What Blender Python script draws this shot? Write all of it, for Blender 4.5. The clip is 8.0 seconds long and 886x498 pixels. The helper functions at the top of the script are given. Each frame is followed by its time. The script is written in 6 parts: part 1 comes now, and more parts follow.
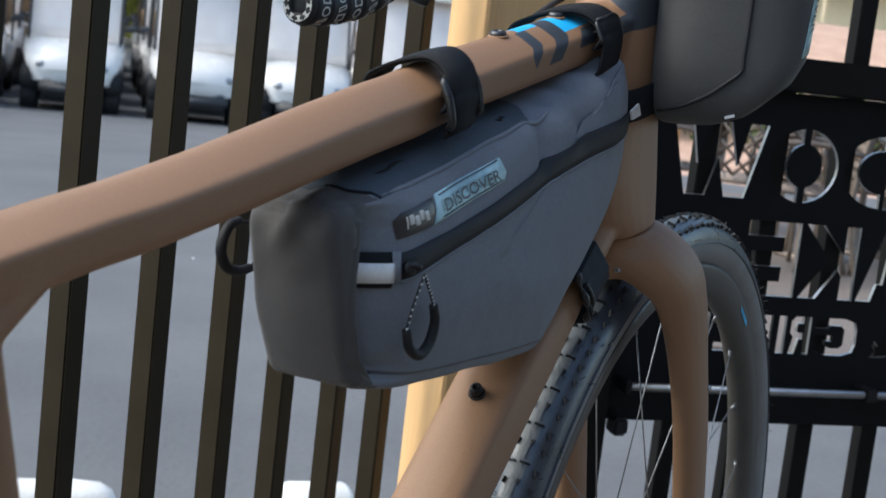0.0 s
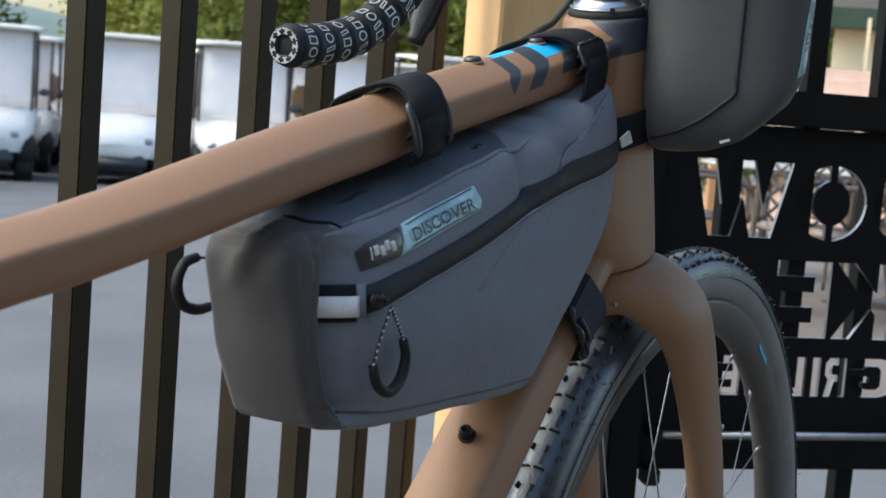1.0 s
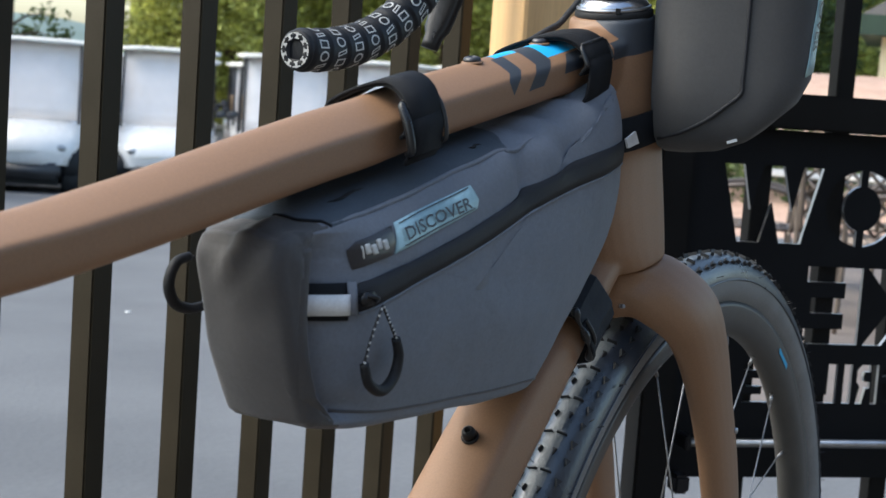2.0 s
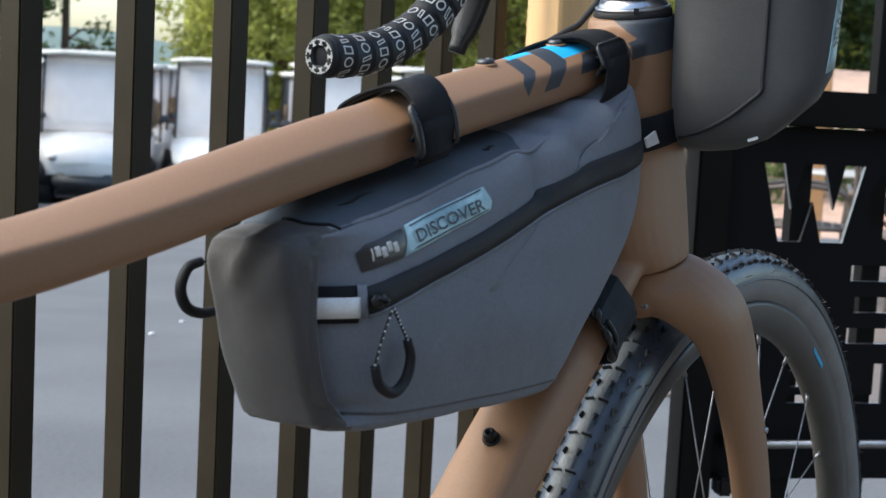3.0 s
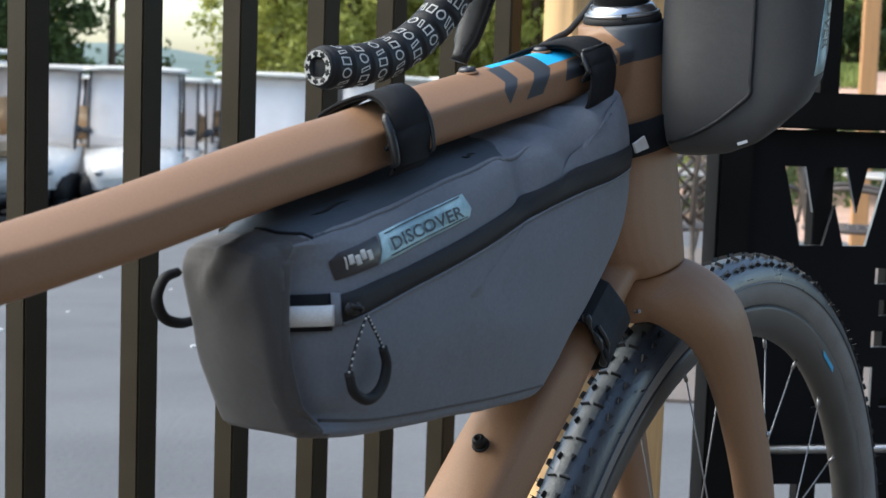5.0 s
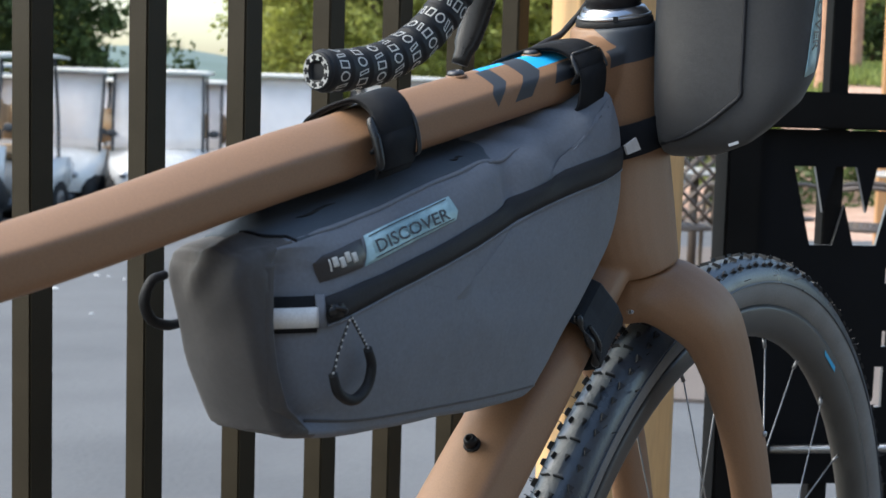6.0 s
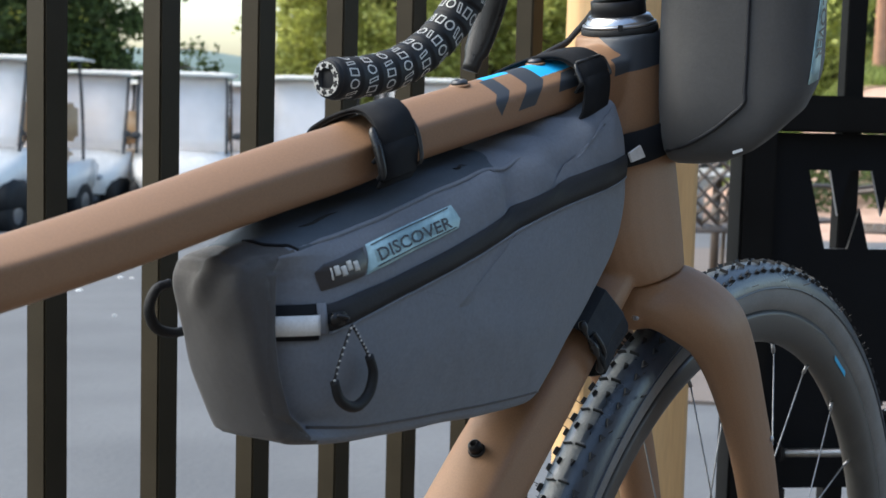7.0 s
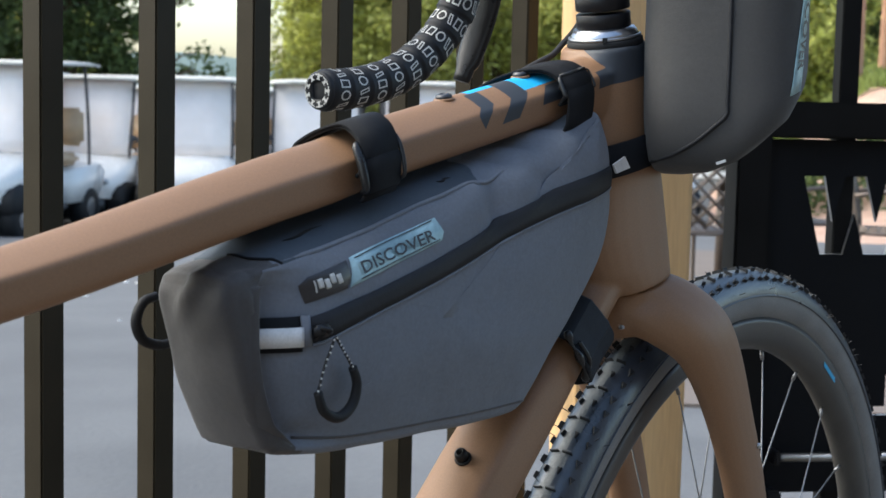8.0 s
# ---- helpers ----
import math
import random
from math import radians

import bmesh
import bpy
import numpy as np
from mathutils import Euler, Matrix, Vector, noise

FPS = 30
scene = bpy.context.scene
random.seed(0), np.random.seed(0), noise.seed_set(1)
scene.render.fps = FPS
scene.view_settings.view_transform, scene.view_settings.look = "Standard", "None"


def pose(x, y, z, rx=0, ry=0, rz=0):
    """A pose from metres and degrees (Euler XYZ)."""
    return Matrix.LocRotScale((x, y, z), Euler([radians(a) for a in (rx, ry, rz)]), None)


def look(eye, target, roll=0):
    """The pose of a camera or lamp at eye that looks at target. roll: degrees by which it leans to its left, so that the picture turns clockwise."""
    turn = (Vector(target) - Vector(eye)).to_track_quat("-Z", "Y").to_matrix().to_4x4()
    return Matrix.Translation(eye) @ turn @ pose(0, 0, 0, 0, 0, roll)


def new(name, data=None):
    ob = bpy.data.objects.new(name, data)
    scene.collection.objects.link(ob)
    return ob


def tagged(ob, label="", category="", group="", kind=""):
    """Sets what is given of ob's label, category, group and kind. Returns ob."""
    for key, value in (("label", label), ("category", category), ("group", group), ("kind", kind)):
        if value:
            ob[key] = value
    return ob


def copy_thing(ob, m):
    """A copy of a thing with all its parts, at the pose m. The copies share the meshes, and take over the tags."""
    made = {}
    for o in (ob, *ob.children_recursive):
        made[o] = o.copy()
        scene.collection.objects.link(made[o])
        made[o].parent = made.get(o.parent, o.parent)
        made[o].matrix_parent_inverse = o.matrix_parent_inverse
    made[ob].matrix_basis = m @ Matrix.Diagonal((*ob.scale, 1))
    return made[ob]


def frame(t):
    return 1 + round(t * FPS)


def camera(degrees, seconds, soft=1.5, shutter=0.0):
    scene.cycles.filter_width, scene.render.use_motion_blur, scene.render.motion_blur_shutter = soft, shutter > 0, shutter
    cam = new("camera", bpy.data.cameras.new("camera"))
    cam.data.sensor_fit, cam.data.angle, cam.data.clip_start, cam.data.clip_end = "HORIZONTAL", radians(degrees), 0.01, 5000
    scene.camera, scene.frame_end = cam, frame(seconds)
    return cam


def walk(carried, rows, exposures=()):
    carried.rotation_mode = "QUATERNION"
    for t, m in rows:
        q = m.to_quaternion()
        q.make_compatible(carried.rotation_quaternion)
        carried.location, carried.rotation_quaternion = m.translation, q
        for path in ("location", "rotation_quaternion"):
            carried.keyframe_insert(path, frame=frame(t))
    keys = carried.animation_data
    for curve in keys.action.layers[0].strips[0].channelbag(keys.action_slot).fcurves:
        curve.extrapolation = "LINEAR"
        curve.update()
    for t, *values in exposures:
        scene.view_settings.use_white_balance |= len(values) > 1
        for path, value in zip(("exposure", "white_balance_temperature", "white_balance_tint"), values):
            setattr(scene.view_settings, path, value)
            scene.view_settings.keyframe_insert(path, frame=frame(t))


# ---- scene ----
cam = camera(32.47, 8.0, shutter=0.5)
cam.data.dof.use_dof, cam.data.dof.focus_distance, cam.data.dof.aperture_fstop = True, 1.0, 24.0
PATH = [
    (0, (-1.1747, -0.3763, 0.8446), (0.1510, 0.2877, 0.6175), 6.59),
    (0.5, (-1.1421, -0.3899, 0.8319), (0.1734, 0.3065, 0.6465), 4.64),
    (1, (-1.1273, -0.3976, 0.8284), (0.1796, 0.3185, 0.6573), 4.46),
    (1.5, (-1.1200, -0.4082, 0.8255), (0.1781, 0.3251, 0.6605), 4.42),
    (3, (-1.1044, -0.4395, 0.8232), (0.1518, 0.3646, 0.6632), 3.00),
    (3.5, (-1.1010, -0.4467, 0.8236), (0.1470, 0.3703, 0.6662), 2.60),
    (4, (-1.0970, -0.4544, 0.8257), (0.1449, 0.3719, 0.6681), 2.39),
    (4.5, (-1.0930, -0.4618, 0.8240), (0.1438, 0.3728, 0.6698), 2.20),
    (6, (-1.0845, -0.4930, 0.8263), (0.1319, 0.3714, 0.6735), 1.69),
    (6.5, (-1.0836, -0.4989, 0.8285), (0.1261, 0.3749, 0.6770), 1.60),
    (7, (-1.0844, -0.5069, 0.8310), (0.1181, 0.3767, 0.6789), 1.55),
    (7.5, (-1.0840, -0.5178, 0.8356), (0.1149, 0.3704, 0.6824), 1.52),
    (8, (-1.0869, -0.5239, 0.8375), (0.1119, 0.3652, 0.6881), 1.34),
]
walk(cam, [(t, look(eye, target, roll)) for t, eye, target, roll in PATH], [(0, 1.37, 6420, 3), (1, 1.54, 6530, 3), (3, 1.65, 6520, 3), (8, 1.69, 6600, 3)])

# ---------- light ----------
world = bpy.data.worlds.new("dusk_sky")
scene.world = world
world.use_nodes = True
wn = world.node_tree.nodes
sky = wn.new("ShaderNodeTexSky")
sky.sky_type = "NISHITA"
sky.sun_disc = False
SUN_EL, SUN_AZ = radians(46.0), radians(122.0)  # azimuth counted from +x towards +y
sky.sun_elevation = SUN_EL
sky.sun_rotation = radians(90.0) - SUN_AZ
sky.air_density, sky.dust_density, sky.ozone_density = 1.0, 2.5, 1.0
wn["Background"].inputs["Strength"].default_value = 0.13
world.node_tree.links.new(sky.outputs[0], wn["Background"].inputs["Color"])
sun_data = bpy.data.lights.new("sun", "SUN")
sun_data.energy, sun_data.angle, sun_data.color = 1.2, radians(60.0), (1.0, 0.97, 0.95)
sun = new("sun", sun_data)
sun.matrix_world = look((0, 0, 20), (-math.cos(SUN_AZ) * math.cos(SUN_EL), -math.sin(SUN_AZ) * math.cos(SUN_EL), 20 - math.sin(SUN_EL)))


# ---------- materials ----------
def mat(name, base, dark=None, rough=0.6, metal=0.0, scale=30.0, fine=400.0, bump=0.1, depth=0.002, contrast=0.5, rvar=0.1, coat=0.0, rand=0.0, spec=0.5):
    """A surface with two scales of variation: broad patches between base and dark, and fine relief."""
    m = bpy.data.materials.new(name)
    m.use_nodes = True
    nt = m.node_tree
    n, k = nt.nodes, nt.links
    b = n["Principled BSDF"]
    dark = dark or tuple(c * 0.72 for c in base)
    co = n.new("ShaderNodeTexCoord")
    a = n.new("ShaderNodeTexNoise")
    a.inputs["Scale"].default_value, a.inputs["Detail"].default_value = scale, 6
    f = n.new("ShaderNodeTexNoise")
    f.inputs["Scale"].default_value, f.inputs["Detail"].default_value = fine, 3
    k.new(co.outputs["Object"], a.inputs["Vector"])
    k.new(co.outputs["Object"], f.inputs["Vector"])
    ramp = n.new("ShaderNodeMapRange")
    ramp.inputs["From Min"].default_value, ramp.inputs["From Max"].default_value = 0.5 - 0.25 / max(contrast, 0.05) * 0.5, 0.5 + 0.25 / max(contrast, 0.05) * 0.5
    k.new(a.outputs["Fac"], ramp.inputs["Value"])
    mix = n.new("ShaderNodeMix")
    mix.data_type = "RGBA"
    mix.inputs["A"].default_value, mix.inputs["B"].default_value = (*dark, 1), (*base, 1)
    k.new(ramp.outputs["Result"], mix.inputs["Factor"])
    mix2 = n.new("ShaderNodeMix")
    mix2.data_type, mix2.blend_type = "RGBA", "MULTIPLY"
    g = n.new("ShaderNodeMapRange")
    g.inputs["To Min"].default_value, g.inputs["To Max"].default_value = 0.75, 1.25
    k.new(f.outputs["Fac"], g.inputs["Value"])
    mix2.inputs["Factor"].default_value = 0.7
    k.new(mix.outputs["Result"], mix2.inputs["A"])
    k.new(g.outputs["Result"], mix2.inputs["B"])
    colour = mix2.outputs["Result"]
    if rand:
        info = n.new("ShaderNodeObjectInfo")
        hs = n.new("ShaderNodeHueSaturation")
        r = n.new("ShaderNodeMapRange")
        r.inputs["To Min"].default_value, r.inputs["To Max"].default_value = 1 - rand, 1 + rand
        k.new(info.outputs["Random"], r.inputs["Value"])
        k.new(r.outputs["Result"], hs.inputs["Value"])
        k.new(colour, hs.inputs["Color"])
        colour = hs.outputs["Color"]
    k.new(colour, b.inputs["Base Color"])
    rr = n.new("ShaderNodeMapRange")
    rr.inputs["To Min"].default_value, rr.inputs["To Max"].default_value = max(0.02, rough - rvar), min(1, rough + rvar)
    k.new(a.outputs["Fac"], rr.inputs["Value"])
    k.new(rr.outputs["Result"], b.inputs["Roughness"])
    b.inputs["Metallic"].default_value = metal
    b.inputs["Coat Weight"].default_value = coat
    b.inputs["Specular IOR Level"].default_value = spec
    if bump:
        bp = n.new("ShaderNodeBump")
        bp.inputs["Strength"].default_value, bp.inputs["Distance"].default_value = bump, depth
        k.new(f.outputs["Fac"], bp.inputs["Height"])
        k.new(bp.outputs["Normal"], b.inputs["Normal"])
    return m


def weave(name, base, dark, rough=0.75, pitch=900.0, bump=0.35, sheen=0.15, spec=0.5):
    """Coated woven nylon: fine crossed threads over soft broad patches."""
    m = mat(name, base, dark, rough=rough, scale=9.0, fine=pitch * 0.5, bump=0.0, contrast=0.35, rvar=0.06, spec=spec)
    nt = m.node_tree
    n, k = nt.nodes, nt.links
    b = n["Principled BSDF"]
    co = n.new("ShaderNodeTexCoord")
    waves = []
    for axis in ("X", "Z"):
        w = n.new("ShaderNodeTexWave")
        w.bands_direction = axis
        w.inputs["Scale"].default_value, w.inputs["Distortion"].default_value = pitch, 1.5
        w.inputs["Detail"].default_value = 1
        k.new(co.outputs["Object"], w.inputs["Vector"])
        waves.append(w)
    ad = n.new("ShaderNodeMath")
    k.new(waves[0].outputs["Fac"], ad.inputs[0])
    k.new(waves[1].outputs["Fac"], ad.inputs[1])
    fold = n.new("ShaderNodeTexNoise")
    fold.inputs["Scale"].default_value, fold.inputs["Detail"].default_value = 34, 3
    k.new(co.outputs["Object"], fold.inputs["Vector"])
    b1, b2 = n.new("ShaderNodeBump"), n.new("ShaderNodeBump")
    b1.inputs["Strength"].default_value, b1.inputs["Distance"].default_value = bump, 0.0004
    b2.inputs["Strength"].default_value, b2.inputs["Distance"].default_value = 0.35, 0.004
    k.new(fold.outputs["Fac"], b2.inputs["Height"])
    k.new(ad.outputs[0], b1.inputs["Height"])
    k.new(b2.outputs["Normal"], b1.inputs["Normal"])
    k.new(b1.outputs["Normal"], b.inputs["Normal"])
    b.inputs["Sheen Weight"].default_value = sheen
    return m


def glass(name, tint, white, alpha):
    """Clear acrylic: part see-through, part milky white, glossy."""
    m = bpy.data.materials.new(name)
    m.use_nodes = True
    n, k = m.node_tree.nodes, m.node_tree.links
    b = n["Principled BSDF"]
    b.inputs["Base Color"].default_value = (*white, 1)
    b.inputs["Roughness"].default_value = 0.25
    b.inputs["Specular IOR Level"].default_value = 0.9
    tr = n.new("ShaderNodeBsdfTransparent")
    tr.inputs["Color"].default_value = (*tint, 1)
    mx = n.new("ShaderNodeMixShader")
    co, ns, r = n.new("ShaderNodeTexCoord"), n.new("ShaderNodeTexNoise"), n.new("ShaderNodeMapRange")
    ns.inputs["Scale"].default_value = 3
    r.inputs["To Min"].default_value, r.inputs["To Max"].default_value = alpha - 0.12, alpha + 0.12
    k.new(co.outputs["Object"], ns.inputs["Vector"])
    k.new(ns.outputs["Fac"], r.inputs["Value"])
    k.new(r.outputs["Result"], mx.inputs["Fac"])
    k.new(tr.outputs[0], mx.inputs[1])
    tl, milk = n.new("ShaderNodeBsdfTranslucent"), n.new("ShaderNodeMixShader")
    tl.inputs["Color"].default_value = (*white, 1)
    milk.inputs["Fac"].default_value = 0.25
    k.new(b.outputs[0], milk.inputs[1])
    k.new(tl.outputs[0], milk.inputs[2])
    k.new(milk.outputs[0], mx.inputs[2])
    k.new(mx.outputs[0], n["Material Output"].inputs["Surface"])
    return m


def wood(name, base, dark, axis="Z", rough=0.7):
    m = mat(name, base, dark, rough=rough, scale=5, fine=60, bump=0.2, depth=0.002)
    n, k = m.node_tree.nodes, m.node_tree.links
    for t in [x for x in n if x.type == "TEX_NOISE"]:
        mp = n.new("ShaderNodeMapping")
        s = [6.0, 6.0, 6.0]
        s["XYZ".index(axis)] = 0.35
        mp.inputs["Scale"].default_value = s
        src = t.inputs["Vector"].links[0].from_socket
        k.new(src, mp.inputs["Vector"])
        k.new(mp.outputs["Vector"], t.inputs["Vector"])
    return m


TAN = (0.268, 0.148, 0.080)
M_paint = mat("tan_frame_paint", TAN, tuple(c * 0.90 for c in TAN), rough=0.50, scale=14, fine=900, bump=0.03, depth=0.0004, contrast=0.3, rvar=0.05, spec=0.42)
M_cyan = mat("cyan_graphic_paint", (0.03, 0.50, 0.90), rough=0.4, scale=40, fine=900, bump=0.02)
M_black = mat("black_anodised_metal", (0.010, 0.010, 0.012), rough=0.38, spec=0.28, scale=60, fine=700, bump=0.05)
M_steel = mat("brushed_silver_metal", (0.46, 0.47, 0.49), rough=0.34, metal=1.0, scale=80, fine=900, bump=0.05)
M_polish = mat("polished_alloy", (0.52, 0.53, 0.56), rough=0.24, metal=1.0, scale=60, fine=700, bump=0.04)
M_spoke = mat("dull_steel_spoke", (0.30, 0.30, 0.31), rough=0.4, metal=0.8, scale=80, fine=900, bump=0.02)
M_bolt = mat("dull_bolt_metal", (0.10, 0.10, 0.105), rough=0.42, metal=0.9, scale=80, fine=900, bump=0.05)
M_rubber = mat("matt_black_rubber", (0.011, 0.0115, 0.013), rough=0.62, spec=0.3, scale=60, fine=500, bump=0.15)
M_tyre = mat("grey_black_tyre_rubber", (0.036, 0.052, 0.076), (0.024, 0.034, 0.050), spec=0.8, rough=0.30, scale=45, fine=420, bump=0.2, depth=0.001)
M_knob = mat("dark_tread_rubber", (0.017, 0.019, 0.023), rough=0.5, scale=90, fine=500, bump=0.15)
M_tread_pale = mat("pale_tread_rubber", (0.112, 0.130, 0.144), (0.074, 0.088, 0.100), rough=0.50, scale=60, fine=500, bump=0.2)
M_wall_rubber = mat("grey_sidewall_rubber", (0.215, 0.218, 0.22), rough=0.55, scale=30, fine=500, bump=0.1)
M_rim = mat("matt_carbon_rim", (0.070, 0.067, 0.062), rough=0.4, scale=50, fine=600, bump=0.05)
M_bag = weave("grey_coated_nylon", (0.172, 0.191, 0.229), (0.137, 0.153, 0.184), bump=0.20, pitch=1000, sheen=0.04)
# rear nylon: slightly warmer grey, darkened to put the shade there into its colour
M_bag_rear = weave("rear_shade_grey_nylon", (0.061, 0.0575, 0.0585), (0.046, 0.0435, 0.0445), bump=0.20, pitch=1000)
M_pouch = weave("charcoal_coated_nylon", (0.052, 0.051, 0.051), (0.039, 0.0385, 0.039), bump=0.12, pitch=1100)
M_patch = weave("slate_reinforcement_fabric", (0.072, 0.089, 0.110), (0.058, 0.073, 0.091), rough=0.7, pitch=1500, bump=0.15, sheen=0.0, spec=0.25)
M_zip = mat("water_resistant_zip_tape", (0.022, 0.023, 0.027), rough=0.62, spec=0.25, scale=50, fine=900, bump=0.1)
M_web = weave("black_webbing", (0.013, 0.014, 0.017), (0.009, 0.010, 0.012), rough=0.65, pitch=1400, bump=0.3, sheen=0.0, spec=0.14)
M_web_dull = weave("dark_slate_webbing", (0.024, 0.030, 0.039), (0.019, 0.023, 0.030), rough=0.7, pitch=1400, bump=0.25, sheen=0.0, spec=0.2)
M_velcro = mat("hook_and_loop_fabric", (0.016, 0.016, 0.017), rough=0.95, scale=200, fine=1500, bump=0.6, depth=0.001)
M_plastic = mat("black_buckle_plastic", (0.014, 0.0145, 0.016), rough=0.3, spec=0.4, scale=60, fine=600, bump=0.05)
M_white = mat("pale_reflective_tape", (0.78, 0.79, 0.80), rough=0.35, scale=60, fine=900, bump=0.1)
M_labeldark = mat("dark_label_film", (0.035, 0.033, 0.036), rough=0.3, scale=60, fine=700, bump=0.03)
M_labelteal = mat("silvery_teal_reflective_film", (0.46, 0.66, 0.70), (0.26, 0.40, 0.45), rough=0.42, metal=0.2, scale=60, fine=500, bump=0.03, contrast=1.2)
M_print = mat("pale_grey_print", (0.62, 0.62, 0.60), rough=0.5, scale=100, fine=900, bump=0.02)
M_ink = mat("dark_print_ink", (0.02, 0.022, 0.028), rough=0.4, scale=100, fine=900, bump=0.02)
M_tape = mat("black_bar_tape", (0.012, 0.0135, 0.017), spec=0.32, rough=0.55, scale=60, fine=600, bump=0.25, depth=0.001)
M_cord = mat("black_cord", (0.02, 0.02, 0.022), rough=0.8, scale=200, fine=1200, bump=0.4)
M_fence = mat("dark_bronze_powder_coat", (0.031, 0.0245, 0.0150), rough=0.42, spec=0.12, scale=18, fine=700, bump=0.12, depth=0.0008, rvar=0.08)
M_gate = mat("black_gate_paint", (0.0095, 0.0090, 0.0088), rough=0.5, spec=0.10, scale=18, fine=700, bump=0.12, depth=0.0008, rvar=0.08)
M_sign = mat("black_plate_paint", (0.008, 0.0085, 0.010), rough=0.5, spec=0.10, scale=12, fine=600, bump=0.08, depth=0.0006)
M_cut = mat("bare_cut_steel_edge", (0.42, 0.42, 0.42), rough=0.35, metal=0.8, scale=60, fine=500, bump=0.1)
M_wood = wood("pale_pine", (0.62, 0.40, 0.19), (0.50, 0.30, 0.13))
M_wood_far = wood("orange_stained_wood", (0.50, 0.26, 0.11), (0.40, 0.20, 0.08))
M_asphalt = mat("worn_grey_asphalt", (0.110, 0.114, 0.122), (0.081, 0.084, 0.091), rough=0.85, scale=1.6, fine=60, bump=0.35, depth=0.006, contrast=0.75)
M_concrete = mat("weathered_patio_concrete", (0.125, 0.116, 0.106), (0.092, 0.085, 0.078), rough=0.85, scale=2, fine=80, bump=0.25, depth=0.003)
M_patio = mat("pinkish_brown_patio_concrete", (0.150, 0.122, 0.106), (0.112, 0.090, 0.078), rough=0.85, scale=1.8, fine=70, bump=0.25, depth=0.004)
M_linepaint = mat("worn_white_line_paint", (0.75, 0.75, 0.73), (0.55, 0.55, 0.54), rough=0.7, scale=12, fine=150, bump=0.2)
M_cart = mat("white_cart_plastic", (0.80, 0.785, 0.765), (0.72, 0.70, 0.685), rough=0.28, scale=2, fine=60, bump=0.02, coat=0.3, rand=0.06)
M_cartdark = mat("dark_grey_bumper_plastic", (0.05, 0.052, 0.058), rough=0.5, scale=8, fine=100, bump=0.1)
M_roofplastic = mat("cream_roof_plastic", (0.56, 0.54, 0.49), (0.48, 0.46, 0.42), rough=0.5, scale=2, fine=50, bump=0.05, rand=0.08)
M_seat = mat("tan_vinyl_seat", (0.52, 0.36, 0.22), (0.45, 0.31, 0.19), rough=0.5, scale=6, fine=120, bump=0.1)
M_screen = glass("milky_acrylic_windscreen", (0.94, 0.95, 0.97), (0.97, 0.925, 0.91), 0.72)
M_bark = mat("tree_bark", (0.16, 0.10, 0.065), (0.09, 0.06, 0.04), rough=0.9, scale=8, fine=60, bump=0.8, depth=0.02)
M_bark_red = mat("reddish_pine_bark", (0.52, 0.30, 0.19), (0.38, 0.20, 0.12), rough=0.9, scale=8, fine=50, bump=0.8, depth=0.02)
M_mulch = mat("pinkish_brown_mulch", (0.54, 0.36, 0.27), (0.38, 0.24, 0.18), rough=0.95, scale=3, fine=25, bump=0.8, depth=0.03)
M_beige = mat("beige_stucco", (0.84, 0.70, 0.46), (0.78, 0.64, 0.42), rough=0.85, scale=1.5, fine=40, bump=0.2)
M_green = mat("dark_green_fascia_paint", (0.03, 0.06, 0.035), rough=0.5, scale=4, fine=60, bump=0.05)
M_chair = mat("bronze_cast_metal", (0.17, 0.135, 0.11), (0.12, 0.095, 0.08), rough=0.4, metal=0.5, scale=20, fine=200, bump=0.1)
M_tabletop = mat("pale_table_top", (0.42, 0.40, 0.37), rough=0.4, scale=6, fine=120, bump=0.05)
M_brick = mat("dark_rendered_wall", (0.078, 0.070, 0.062), (0.058, 0.052, 0.047), rough=0.85, scale=3, fine=40, bump=0.4, depth=0.01)
M_hill = mat("hazy_blue_hillside", (0.13, 0.18, 0.17), (0.09, 0.13, 0.11), rough=1.0, scale=0.05, fine=0.6, bump=0.0)


def leafmat(name, light, dark):
    m = mat(name, light, dark, rough=0.6, scale=0.7, fine=4.0, bump=0.0, contrast=0.8)
    n, k = m.node_tree.nodes, m.node_tree.links
    b = n["Principled BSDF"]
    geo = n.new("ShaderNodeNewGeometry")
    hs, r = n.new("ShaderNodeHueSaturation"), n.new("ShaderNodeMapRange")
    r.inputs["To Min"].default_value, r.inputs["To Max"].default_value = 0.55, 1.45
    k.new(geo.outputs["Random Per Island"], r.inputs["Value"])
    k.new(r.outputs["Result"], hs.inputs["Value"])
    k.new(b.inputs["Base Color"].links[0].from_socket, hs.inputs["Color"])
    k.new(hs.outputs["Color"], b.inputs["Base Color"])
    tl, mx = n.new("ShaderNodeBsdfTranslucent"), n.new("ShaderNodeMixShader")
    k.new(hs.outputs["Color"], tl.inputs["Color"])
    mx.inputs["Fac"].default_value = 0.45
    k.new(b.outputs[0], mx.inputs[1])
    k.new(tl.outputs[0], mx.inputs[2])
    k.new(mx.outputs[0], n["Material Output"].inputs["Surface"])
    return m


# lit and shaded copies: sunlight and shade are put into the leaf colours
M_leaf = leafmat("sun_tinted_leaves", (0.56, 0.56, 0.17), (0.40, 0.43, 0.11))
M_leaf_dark = leafmat("shade_tinted_dark_leaves", (0.15, 0.20, 0.06), (0.08, 0.11, 0.04))
M_grass = leafmat("lawn_grass", (0.30, 0.34, 0.10), (0.20, 0.25, 0.06))


# ---------- mesh helpers ----------
ORIGIN = {}


def thing(name, at, label, category, group="", kind=""):
    ob = tagged(new(name), label, category, group, kind)
    ob.location = at
    ORIGIN[ob] = Vector(at)
    return ob


